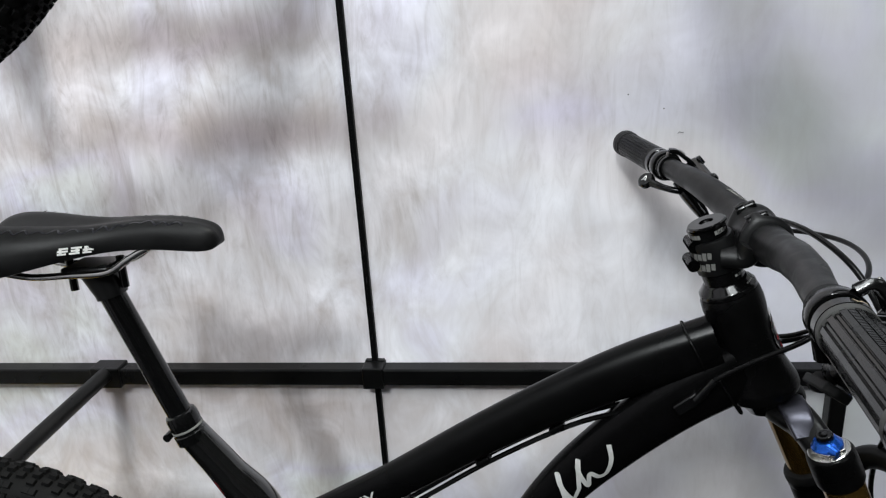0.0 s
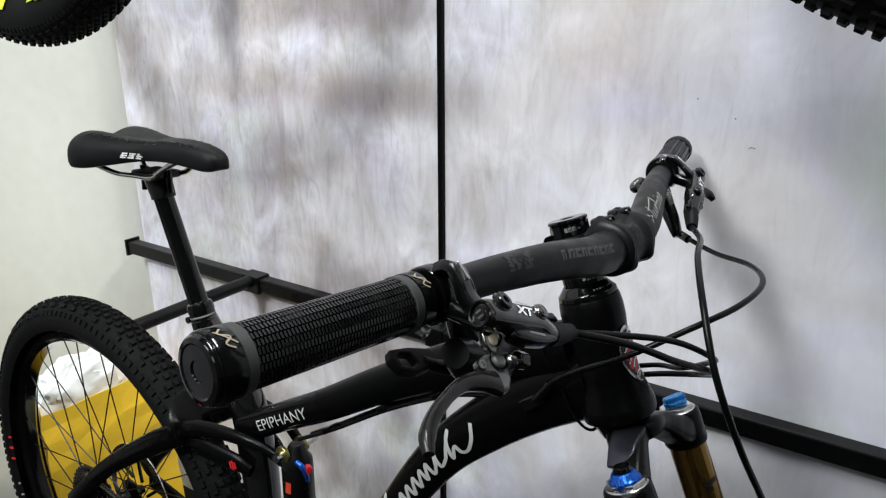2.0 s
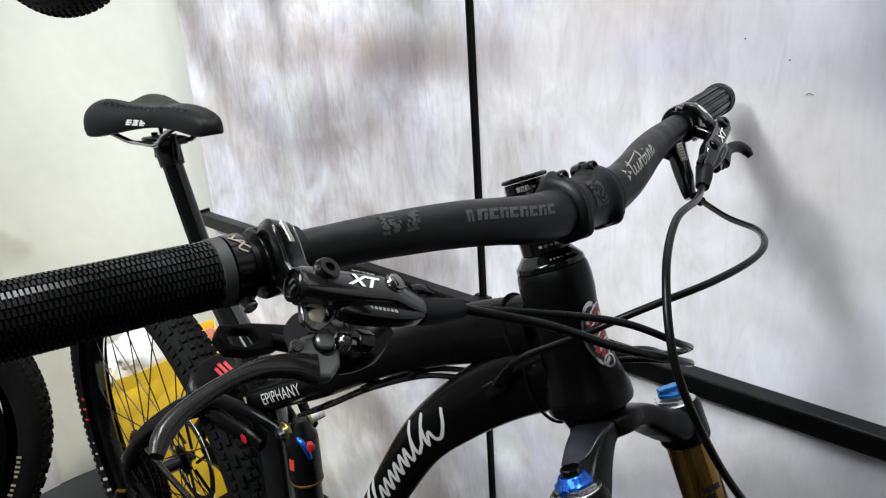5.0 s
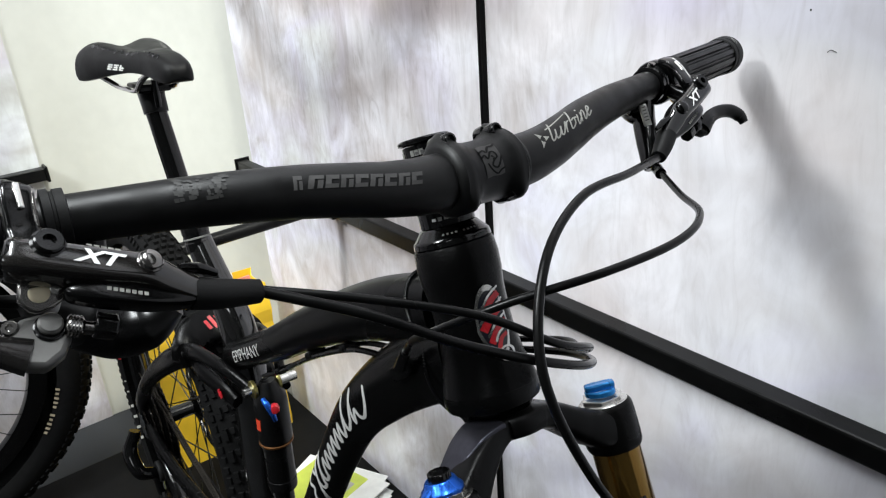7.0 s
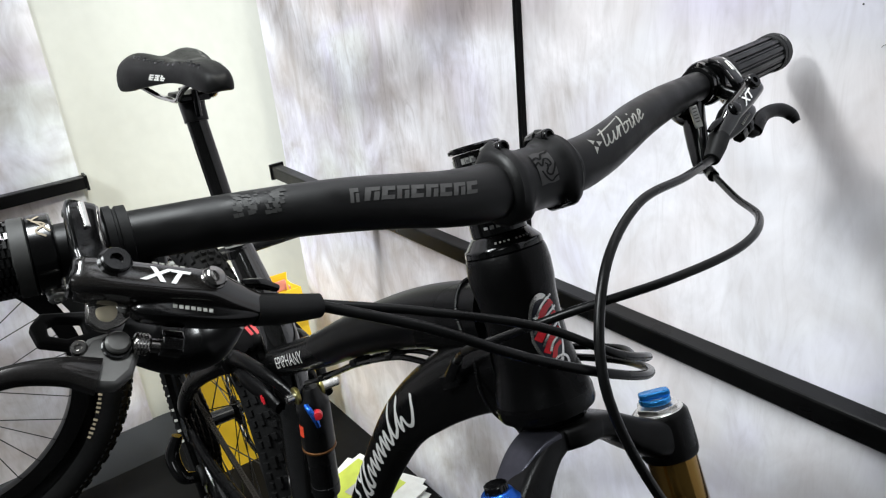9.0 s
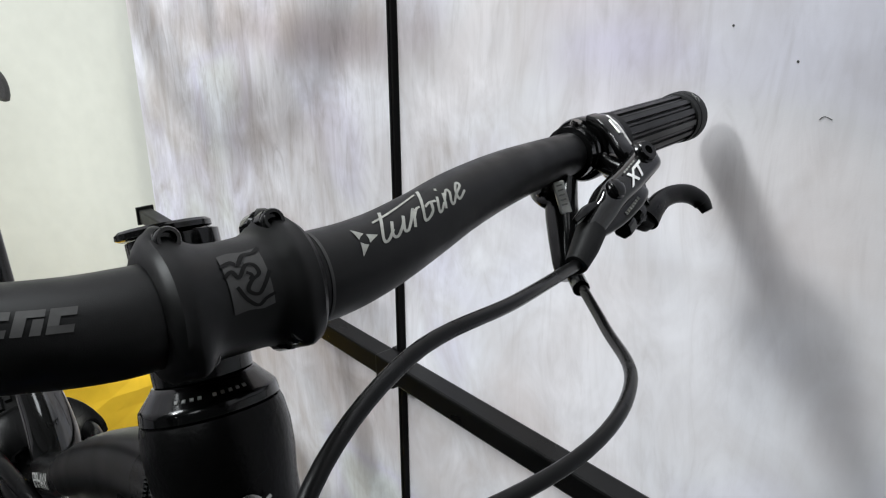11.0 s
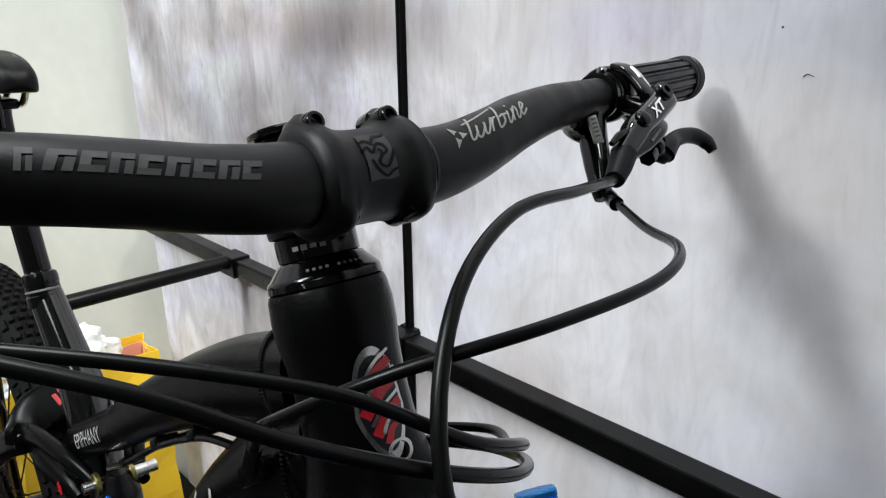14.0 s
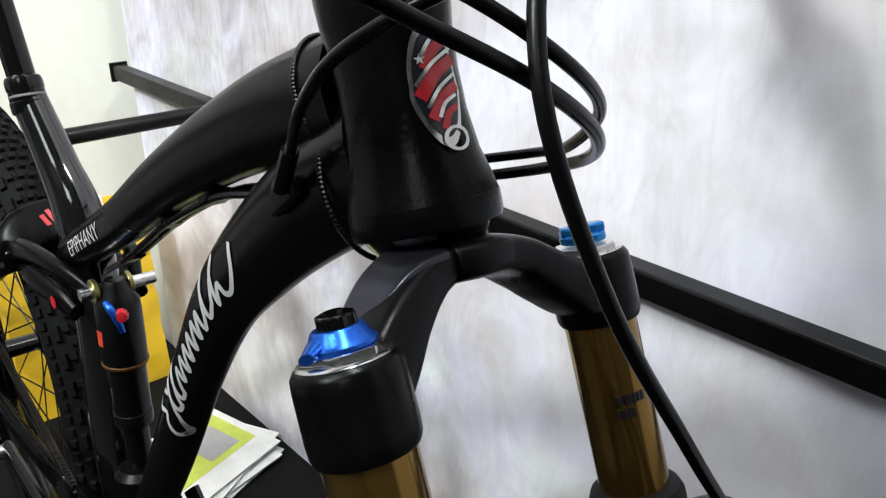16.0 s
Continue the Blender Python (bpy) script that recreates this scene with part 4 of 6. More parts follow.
fp("shock_decal", laid(flat_shape([(-0.004, -0.008), (0.004, -0.008), (0.005, 0.008), (-0.003, 0.008)]), lambda x, y: Vector((0.044 + 0.0205 * math.sin(0.15 + x / 0.0202), 0.004 - 0.0205 * math.cos(0.15 + x / 0.0202), 0.683 + y))), ORANGE, parent=shock)
fp("shock_body_cup", lathe((0.05, 0.004, 0.535), (0.12, 0, -1), [(0.02, 0), (0.026, 0.006), (0.026, 0.05), (0.018, 0.056)], 24), FRAME, parent=shock)

# Wheels
LETTERS = [(176, 3, 0.008, RED), (194, 2, 0.006), (204, 4, 0.011)]
wheel("rear_wheel", FRAME_M @ (AXLE + Vector((0, 0.004, 0))), FRAME_M.to_3x3().to_4x4(), bike, cassette=True, letters=LETTERS, letter_mat=INK_PALE)
FAXLE = Vector((0.695, 0, 0.445))
wheel("front_wheel", STEER_M @ FAXLE, STEER_M.to_3x3().to_4x4(), bike)

# Crank, chainring, chain, derailleur
fp("bottom_bracket", lathe((0.01, -0.048, 0.44), (0, 1, 0), [(0.022, 0), (0.024, 0.002), (0.024, 0.094), (0.022, 0.096)], 28), FRAME)
teeth = 32
ring_o = []
for q in range(teeth * 4):
    a = 2 * math.pi * q / (teeth * 4)
    ring_o.append(((0.064 + (0.004 if q % 4 in (1, 2) else 0)) * math.cos(a), (0.064 + (0.004 if q % 4 in (1, 2) else 0)) * math.sin(a)))
crank = fp("crankset", prism(ring_o, 0.003, Matrix(((1, 0, 0, 0.01), (0, 0, 1, -0.052), (0, 1, 0, 0.44), (0, 0, 0, 1)))), GLOSS, "black chainring and crank arms", smooth=False)
fp("crank_arm", tube([(0.01, -0.066, 0.44), (-0.06, -0.070, 0.45), (-0.15, -0.076, 0.465)], [(0.016, 0.008), (0.013, 0.007), (0.014, 0.007)], 12, up=(0, 1, 0)), GLOSS, parent=crank)
fp("crank_arm", tube([(0.01, 0.066, 0.44), (0.08, 0.070, 0.38), (0.17, 0.076, 0.355)], [(0.016, 0.008), (0.013, 0.007), (0.014, 0.007)], 12, up=(0, 1, 0)), GLOSS, parent=crank)
fp("pedal_axle", rod((-0.15, -0.076, 0.465), (-0.15, -0.115, 0.465), 0.008, 12), SILVER, parent=crank)


def chain(a, b, sag):
    bm = bmesh.new()
    n = int((b - a).length / 0.00635)
    for k in range(n):
        s = (k + 0.5) / n
        p = a.lerp(b, s) + Vector((0, 0, -sag * 4 * s * (1 - s)))
        d = (b - a).normalized()
        m = frame_of(p, d, (0, 0, 1))
        for sy in (-1, 1):
            block(m @ Matrix.Translation((0, sy * (0.0032 if k % 2 else 0.0022), 0)), (0.0118, 0.001, 0.0075 if k % 2 else 0.0062), bm)
        block(m, (0.004, 0.0044, 0.0044), bm)
    return bm


fp("chain", chain(Vector((-0.43, -0.036, 0.445 + 0.070)), Vector((0.01, -0.050, 0.44 + 0.066)), 0.002), CHAIN, "steel bicycle chain", smooth=False)
fp("chain", chain(Vector((-0.41, -0.050, 0.30)), Vector((0.01, -0.052, 0.44 - 0.066)), 0.004), CHAIN, smooth=False)
der = fp("rear_derailleur", tube([(-0.43, -0.074, 0.43), (-0.425, -0.090, 0.395), (-0.40, -0.085, 0.365), (-0.405, -0.060, 0.345), (-0.41, -0.055, 0.30)], [0.010, 0.013, 0.012, 0.010, 0.008], 12), GLOSS, "black rear derailleur")
for x, z in ((-0.40, 0.352), (-0.412, 0.29)):
    fp("jockey_wheel", lathe((x, -0.058, z), (0, 1, 0), [(0.018, 0), (0.0195, 0.002), (0.0195, 0.006), (0.018, 0.008)], 20), RUBBER, parent=der)

# Fork
# the fork stands turned a little to its left
SOCK = {-1: Vector((0.4855, -0.0685, 0.9000)), 1: Vector((0.4792, 0.0775, 0.8958))}
# across, centre height, half height, half depth, set ahead of the steerer
CROWN = [(0.0, 0.9115, 0.0085, 0.0220, 0.0095), (0.012, 0.9105, 0.0085, 0.0215, 0.0100), (0.024, 0.9075, 0.0088, 0.0190, 0.0135), (0.034, 0.9020, 0.0098, 0.0168, 0.0178), (0.044, 0.8955, 0.0112, 0.0158, 0.0208), (0.056, 0.8895, 0.0132, 0.0156, 0.0235), (0.0695, 0.8870, 0.0140, 0.0155, 0.0240)]
RAISED = {0.012: 0.0006, 0.024: 0.0022, 0.034: 0.0050, 0.044: 0.0062, 0.056: 0.0036}
CROWN = [(-y, z + RAISED.get(y, 0.0), high, deep * (0.86 if y in RAISED else 1.0), ahead - (0.003 if y in RAISED else 0.0)) for y, z, high, deep, ahead in reversed(CROWN[1:])] + CROWN
crown_path = [(0.4615 + (0.902 - z) * 0.43 + ahead - 0.0065 * max(y, 0) / 0.0695, y * (1.115 if y > 0 else 0.985), z - 0.0005 - 0.0045 * max(y, 0) / 0.0695) for y, z, ra, rb, ahead in CROWN]
crown = sp("fork_crown", tube(crown_path, [(row[2], row[3]) for row in CROWN], 28, n=8, up=AHEAD, power=0.55), FORGED, "forged matt black fork crown")
# Added plate: light caught by the crown's top face is in its colour
sp("crown_sheen", tube([(0.4682, -0.016, 0.9180), (0.4690, -0.030, 0.9168), (0.4706, -0.042, 0.9112), (0.4730, -0.053, 0.9020)], [(0.0032, 0.0122), (0.0032, 0.0122), (0.0032, 0.0112), (0.0032, 0.0095)], 18, n=6, up=(1, 0, 0.2), power=0.35), CROWN_SHEEN, "thin plate on the fork crown with a painted sheen", parent=crown)
sp("crown_race", lathe(on_axis(0.1100), DOWN, [(0.0280, 0), (0.0268, 0.002), (0.024, 0.006), (0.020, 0.016)], 40), GLOSS, parent=crown)
for sgn in (-1, 1):
    top = SOCK[sgn]
    sp("crown_socket", lathe(top, LEG, [(0.0170, -0.001), (0.0182, 0), (0.0193, 0.002), (0.0197, 0.007), (0.0199, 0.024), (0.0196, 0.029), (0.0186, 0.0312), (0.0173, 0.0315)], 40), FORGED, parent=crown)
    sp("stanchion", rod(top + LEG * 0.030, top + LEG * 0.30, 0.0170, 32), GOLD, "gold coated fork stanchion")
    low = top + LEG * 0.118
    leg = sp("fork_leg", lathe(low, LEG, [(0.0185, 0), (0.0215, 0.001), (0.0225, 0.006), (0.0228, 0.013), (0.0212, 0.016), (0.0225, 0.02), (0.0225, 0.06), (0.0215, 0.20), (0.018, 0.38), (0.016, 0.385)], 28), FRAME, "black lower fork leg")
    sp("dust_seal", lathe(low - LEG * 0.004, LEG, [(0.0174, 0), (0.0215, 0.002), (0.0232, 0.006), (0.0232, 0.011), (0.021, 0.012)], 28), RUBBER, parent=leg)
    sp("dropout", tube([low + LEG * 0.36, Vector((0.685, sgn * 0.062, 0.455)), Vector((0.700, sgn * 0.056, 0.44))], [0.017, 0.018, 0.016], 14), FRAME, parent=leg)
sp("fork_arch", tube([(0.545, -0.0695, 0.775), (0.575, -0.055, 0.815), (0.588, 0, 0.832), (0.575, 0.055, 0.815), (0.545, 0.0695, 0.775)], 0.012, 14), FRAME, "black fork arch")


def hexagon(r, flat=0.0):
    return [(r * math.cos(math.pi * k / 3 + flat), r * math.sin(math.pi * k / 3 + flat)) for k in range(6)]


for sgn in (-1, 1):
    top = SOCK[sgn]
    m = frame_of(top, AHEAD, -LEG)
    sp("cap_flange", lathe(top + LEG * 0.0005, -LEG, [(0.0160, -0.001), (0.0170, 0), (0.0170, 0.0016), (0.0162, 0.0024), (0.015, 0.0026)], 36), SILVER, "machined aluminium fork cap", parent=crown)
    sp("cap_hex", prism(hexagon(0.0152, 0.2), 0.0032, m @ Matrix.Translation((0, 0, 0.0036))), SILVER, parent=crown, smooth=False, bevel=0.0006)
    if sgn < 0:
        sp("blue_dial", lathe(top, -LEG, [(0.0118, 0.0045), (0.0126, 0.0052), (0.0126, 0.0064), (0.0108, 0.0080), (0.0094, 0.0110), (0.0086, 0.0118)], 36), BLUE, "blue anodised fork dial", parent=crown)
        sp("dial_tab", tube([top - LEG * 0.0066 + Vector((0.0, -0.010, 0)), top - LEG * 0.0068 + Vector((0.003, -0.0155, 0))], [(0.005, 0.0035), (0.003, 0.002)], 10, n=3), BLUE, parent=crown)
        knob = prism([((0.0066 + 0.0006 * (k % 2)) * math.cos(math.pi * k / 12), (0.0066 + 0.0006 * (k % 2)) * math.sin(math.pi * k / 12)) for k in range(24)], 0.005, m @ Matrix.Translation((0, 0, 0.0138)))
        sp("black_knob", knob, GLOSS, parent=crown, smooth=False, bevel=0.0008)
        sp("knob_screw", lathe(top - LEG * 0.0160, -LEG, [(0.0034, 0), (0.0034, 0.0012), (0.002, 0.0014)], 14), GLOSS, parent=crown)
    else:
        cap = prism([((0.0106 + 0.0006 * math.cos(3 * a)) * math.cos(a), (0.0106 + 0.0006 * math.cos(3 * a)) * math.sin(a)) for a in [2 * math.pi * k / 36 for k in range(36)]], 0.004, m @ Matrix.Translation((0, 0, 0.0085)))
        sp("blue_cap", cap, SKY_BLUE, "bright blue anodised valve cap", parent=crown, bevel=0.0009)
        sp("cap_grip", prism([(-0.0104, -0.0036), (-0.005, -0.0050), (0.005, -0.0050), (0.0104, -0.0036), (0.0104, 0.0036), (0.005, 0.0050), (-0.005, 0.0050), (-0.0104, 0.0036)], 0.0045, m @ Matrix.Rotation(0.9, 4, "Z") @ Matrix.Translation((0, 0, 0.0122))), SKY_BLUE, parent=crown, bevel=0.0012)
        sp("cap_print", laid(ribbon([[(-0.004, -0.0078), (0.004, -0.0078)]], 0.0010), lambda x, y: m @ Matrix.Rotation(0.9, 4, "Z") @ Vector((x, y, 0.0108))), INK_WHITE, parent=crown)

# Stanchion print
for k, n in enumerate((7, 4)):
    for q in range(n):
        a = radians(-52 + q * 7.2)
        c = SOCK[1] + LEG * (0.066 + k * 0.0065) + (AHEAD * math.cos(a) + Vector((0, 1, 0)) * math.sin(a)) * 0.01735
        bm = block(frame_of(c, Vector((0, 1, 0)) * math.cos(a) - AHEAD * math.sin(a), -LEG), (0.0014, 0.0005, 0.0042))
        sp("print_mark", bm, NAVY, parent=crown, smooth=False)

# ---- cockpit ----
# steerer spacers, stem
stem = sp("stem", lathe(on_axis(-0.0172), -DOWN, [(0.0172, 0), (0.0195, 0.0008), (0.0198, 0.003), (0.0198, 0.028), (0.0190, 0.031), (0.016, 0.0315)], 36), ALLOY, "stubby black alloy stem")
sp("spacer", lathe(on_axis(-0.0068), -DOWN, [(0.0165, 0), (0.0178, 0.0004), (0.0178, 0.0100), (0.0165, 0.0104)], 36), GLOSS, parent=stem)
sp("spacer", lathe(on_axis(-0.0487), -DOWN, [(0.0155, 0), (0.0164, 0.0004), (0.0164, 0.0100), (0.0155, 0.0104)], 36), GLOSS, parent=stem)
sp("top_cap", lathe(on_axis(-0.0590) + Vector((0.001, -0.003, 0.001)), -DOWN, [(0.0155, 0), (0.0168, 0.0006), (0.0168, 0.0024), (0.0156, 0.0034), (0.0148, 0.0034), (0.0062, 0.0034), (0.0058, 0.0018), (0.003, 0.0018)], 36), GLOSS, parent=stem)
for s, n, mat in ((-0.0120, 4, INK_SILVER), (-0.0540, 3, INK_GREY)):
    for q in range(n):
        a = radians(-62 + q * 12.5)
        c = on_axis(s) + (AHEAD * math.cos(a) + Vector((0, 1, 0)) * math.sin(a)) * (0.0180 if n == 4 else 0.0166)
        sp("print_mark", block(frame_of(c, Vector((0, 1, 0)) * math.cos(a) - AHEAD * math.sin(a), -DOWN), (0.0026, 0.0004, 0.0024 if q % 2 else 0.0018)), mat, parent=stem, smooth=False)

BARC = Vector((0.437, 0, 1.0685))
BOLT_N = Vector((0.897, 0, 0.442)).normalized()
BOLT_U = Vector((-0.442, 0, 0.897)).normalized()
for sgn in (-1, 1):
    sp("stem_arm", tube([on_axis(-0.033) + Vector((0.004, sgn * 0.010, 0)), on_axis(-0.034) + Vector((0.020, sgn * 0.015, 0.001)), BARC + Vector((-0.012, sgn * 0.017, 0))], [(0.009, 0.0165), (0.009, 0.0175), (0.010, 0.021)], 16, up=(0, 1, 0), power=0.7), ALLOY, parent=stem)
    for up in (-1, 1):
        a = Vector((on_axis(-0.032).x - 0.020, sgn * 0.0, on_axis(-0.032 + up * 0.009).z))
        sp("clamp_bolt", rod(a + Vector((0, -0.012, 0)), a + Vector((0, 0.012, 0)), 0.0055, 12), GLOSS, parent=stem)


def plate_radius(y):
    """The faceplate's radius round the bar: two humps joined by a lower middle."""
    a = abs(y)
    if a > 0.0225:
        return 0.0222 - 0.0042 * ((a - 0.0225) / 0.0038) ** 2
    hump = math.exp(-(((a - 0.0190) / 0.0062) ** 2))
    return 0.0188 + 0.0034 * hump


def face_plate():
    """One forged plate round the bar, with a boss for each of the four bolts."""
    bm = bmesh.new()
    rings, n = [], 56
    ys = [-0.0263 + 0.0526 * k / 30 for k in range(31)]
    for y in ys:
        ring = []
        for k in range(n):
            a = 2 * math.pi * k / n
            d = BOLT_N * math.cos(a) + BOLT_U * math.sin(a)
            lobe = math.exp(-(((a - math.pi / 2) / 0.32) ** 2)) + 0.75 * math.exp(-(((a - radians(306)) / 0.30) ** 2))
            boss = 0.0050 * math.exp(-(((abs(y) - 0.0178) / 0.0055) ** 2)) * lobe
            low = 0.0014 * math.exp(-((y / 0.009) ** 2)) * (1 if math.cos(a) > 0 else 0)
            ring.append(bm.verts.new(BARC + Vector((0, y, 0)) + d * (plate_radius(y) + boss - 0.3 * low)))
        rings.append(ring)
    for p, q in zip(rings, rings[1:]):
        for k in range(n):
            bm.faces.new((p[k], p[(k + 1) % n], q[(k + 1) % n], q[k]))
    bm.faces.new(list(reversed(rings[0])))
    bm.faces.new(rings[-1])
    return bm


sp("faceplate", face_plate(), ALLOY, "black bolted stem faceplate", parent=stem)
for sgn in (-1, 1):
    for up in (-1, 1):
        head = BARC + Vector((0, sgn * (0.0175 if up > 0 else 0.0158), 0)) + BOLT_U * (0.0207 if up > 0 else -0.0165) + BOLT_N * (0.0100 if up > 0 else 0.0120)
        bolt = lathe(head - BOLT_N * 0.017, BOLT_N, [(0.0052, 0), (0.0056, 0.001), (0.0056, 0.008), (0.0045, 0.009), (0.0043, 0.015), (0.0040, 0.0152), (0.0040, 0.0172), (0.0036, 0.0178), (0.0025, 0.0178), (0.0023, 0.0155), (0.0005, 0.0152)], 16)
        sp("faceplate_bolt", bolt, GLOSS, parent=stem)

# grey block marks on the stem and pale ones round the cap
for row in range(2):
    for q in range(4):
        a = radians(-112 - q * 13)
        c = on_axis(-0.0375 + row * 0.0105) + (AHEAD * math.cos(a) + Vector((0, 1, 0)) * math.sin(a)) * 0.0199
        sp("stem_mark", block(frame_of(c, Vector((0, 1, 0)) * math.cos(a) - AHEAD * math.sin(a) + DOWN * 0.25, -DOWN), (0.0033, 0.0006, 0.0070 if q % 2 else 0.0056)), INK_MID, parent=stem, smooth=False)
for a0 in (-150, -75):
    for q in range(3):
        a = radians(a0 + q * 11)
        c = on_axis(-0.0545) + (AHEAD * math.cos(a) + Vector((0, 1, 0)) * math.sin(a)) * 0.0165
        sp("print_mark", block(frame_of(c, Vector((0, 1, 0)) * math.cos(a) - AHEAD * math.sin(a), -DOWN), (0.0026, 0.0005, 0.0036)), INK_MID, parent=stem, smooth=False)

# handlebar
HALF = [(0.437, 0.0, 1.0685), (0.4380, 0.035, 1.0688), (0.4373, 0.06, 1.0716), (0.4352, 0.085, 1.0762), (0.4316, 0.112, 1.0805), (0.4262, 0.15, 1.0845), (0.4168, 0.2, 1.0868), (0.4045, 0.3, 1.0895), (0.3965, 0.370, 1.0930)]
# the left half reaches a little further and back
LEFT = [(0.437, 0.0, 1.0685), (0.4370, 0.035, 1.0684), (0.4345, 0.06, 1.0709), (0.4297, 0.085, 1.0756), (0.4228, 0.112, 1.0806), (0.4137, 0.15, 1.0845), (0.4023, 0.2, 1.0862), (0.3840, 0.29, 1.0885), (0.3710, 0.358, 1.0905)]
BAR = [(x, -y, z) for x, y, z in reversed(HALF[1:])] + LEFT
HALF_R = [0.0164, 0.0164, 0.0153, 0.0143, 0.0137, 0.0126, 0.0113, 0.0111, 0.0111]
handlebar = sp("handlebar", tube(BAR, list(reversed(HALF_R[1:])) + HALF_R, 32, n=8), ALLOY, "sandblasted black riser handlebar")


def bar_at(v):
    a = abs(v)
    rows = LEFT if v > 0 else HALF
    for k in range(len(rows) - 1):
        if rows[k][1] <= a <= rows[k + 1][1]:
            break
    q = (a - rows[k][1]) / (rows[k + 1][1] - rows[k][1])
    pts = [Vector(rows[max(k - 1, 0)]), Vector(rows[k]), Vector(rows[k + 1]), Vector(rows[min(k + 2, len(rows) - 1)])]
    if k == 0:
        pts[0] = Vector((rows[1][0], -rows[1][1], rows[1][2]))
    if k + 2 > len(rows) - 1:
        pts[3] = 2 * pts[2] - pts[1]
    e0, e1, e2, e3 = pts
    p = 0.5 * (2 * e1 + (e2 - e0) * q + (2 * e0 - 5 * e1 + 4 * e2 - e3) * q * q + (3 * e1 - e0 - 3 * e2 + e3) * q**3)
    r = HALF_R[k] + (HALF_R[k + 1] - HALF_R[k]) * q
    return Vector((p.x, math.copysign(p.y, v), p.z)), r


def bar_map(v0, angle, lift=0.0004):
    """Maps (x along to the left, y up) onto the bar; angle: degrees above straight ahead."""

    def where(x, y):
        p, r = bar_at(v0 + x)
        a = radians(angle) + y / r
        return p + (Vector((1, 0, 0)) * math.cos(a) + Vector((0, 0, 1)) * math.sin(a)) * (r + lift)

    return where


def slanted(count, w, h, gap, lean=0.3, kind=0):
    """A row of slanted blocky signs, each with a notch."""
    bm = bmesh.new()
    total = count * w + (count - 1) * gap
    for k in range(count):
        x = -total / 2 + k * (w + gap)
        bits = [((0, 0), (w, h * 0.3)), ((0, h * 0.3), (w * 0.42, h)), ((w * 0.42, h * 0.66), (w, h))] if (k + kind) % 2 else [((0, 0), (w * 0.4, h)), ((w * 0.4, h * 0.7), (w, h)), ((w * 0.62, h * 0.0), (w, h * 0.62))]
        for (xa, ya), (xb, yb) in bits:
            q = [(x + xa + lean * (ya - h / 2), ya - h / 2), (x + xb + lean * (ya - h / 2), ya - h / 2), (x + xb + lean * (yb - h / 2), yb - h / 2), (x + xa + lean * (yb - h / 2), yb - h / 2)]
            bm.faces.new([bm.verts.new((px, py, 0)) for px, py in q])
    return bm


for k in range(8):
    sp("bar_mark", laid(slanted(1, 0.0070, 0.0068, 0.0, 0.45, k), bar_map(-0.0800 - 0.02835 + 0.0081 * k, 34), 0.003), INK_GREY, "grey blocky mark", parent=handlebar)
sp("bar_mark", laid(slanted(1, 0.0050, 0.0072, 0.0), bar_map(-0.1175, 34), 0.003), INK_GREY, parent=handlebar)
# A word in a joined hand
HAND = [
    [(0.5, 2.1), (0.2, 0.3), (0.5, 0.0), (0.95, 0.5)], [(-0.2, 1.45), (1.4, 1.75), (3.1, 2.1)],
    [(0.95, 1.0), (0.85, 0.25), (1.15, 0.0), (1.6, 0.5), (1.75, 1.0)], [(1.75, 1.0), (1.65, 0.2), (1.9, 0.05), (2.2, 0.5)],
    [(2.2, 0.5), (2.5, 1.1), (2.47, 0.7), (2.4, 0.0)], [(2.42, 0.5), (2.7, 0.95), (3.0, 1.0)],
    [(3.4, 2.3), (3.15, 0.4), (3.3, 0.0), (3.8, 0.3), (3.78, 0.9), (3.35, 0.8)], [(3.78, 0.9), (4.2, 0.8)],
    [(4.38, 1.0), (4.28, 0.2), (4.45, 0.0), (4.8, 0.4)], [(4.5, 1.45), (4.56, 1.62)],
    [(4.92, 1.0), (4.87, 0.0)], [(4.88, 0.5), (5.22, 1.05), (5.45, 0.8), (5.4, 0.2), (5.6, 0.0), (5.9, 0.4)],
    [(5.9, 0.4), (6.4, 0.8), (6.2, 1.1), (5.95, 0.6), (6.15, 0.05), (6.7, 0.35)],
]
HAND = [[((x + 0.28 * y - 3.4) * 0.0077, (y - 0.9) * 0.0062) for x, y in st] for st in HAND]
sp("bar_script", laid(ribbon(HAND, 0.0014, 6), bar_map(0.0785, 57), 0.003), INK_PALE, "silver handwritten word", parent=handlebar)
for k in range(3):
    a = math.pi / 2 + 2 * math.pi * k / 3 + 0.5
    sp("bar_emblem", laid(flat_shape([(0.0024 * math.cos(a + 0.85), 0.0024 * math.sin(a + 0.85)), (0.0066 * math.cos(a), 0.0066 * math.sin(a)), (0.0024 * math.cos(a - 0.85), 0.0024 * math.sin(a - 0.85)), (0.0019 * math.cos(a), 0.0019 * math.sin(a))]), bar_map(0.0462, 50), 0.002), INK_PALE, parent=handlebar)
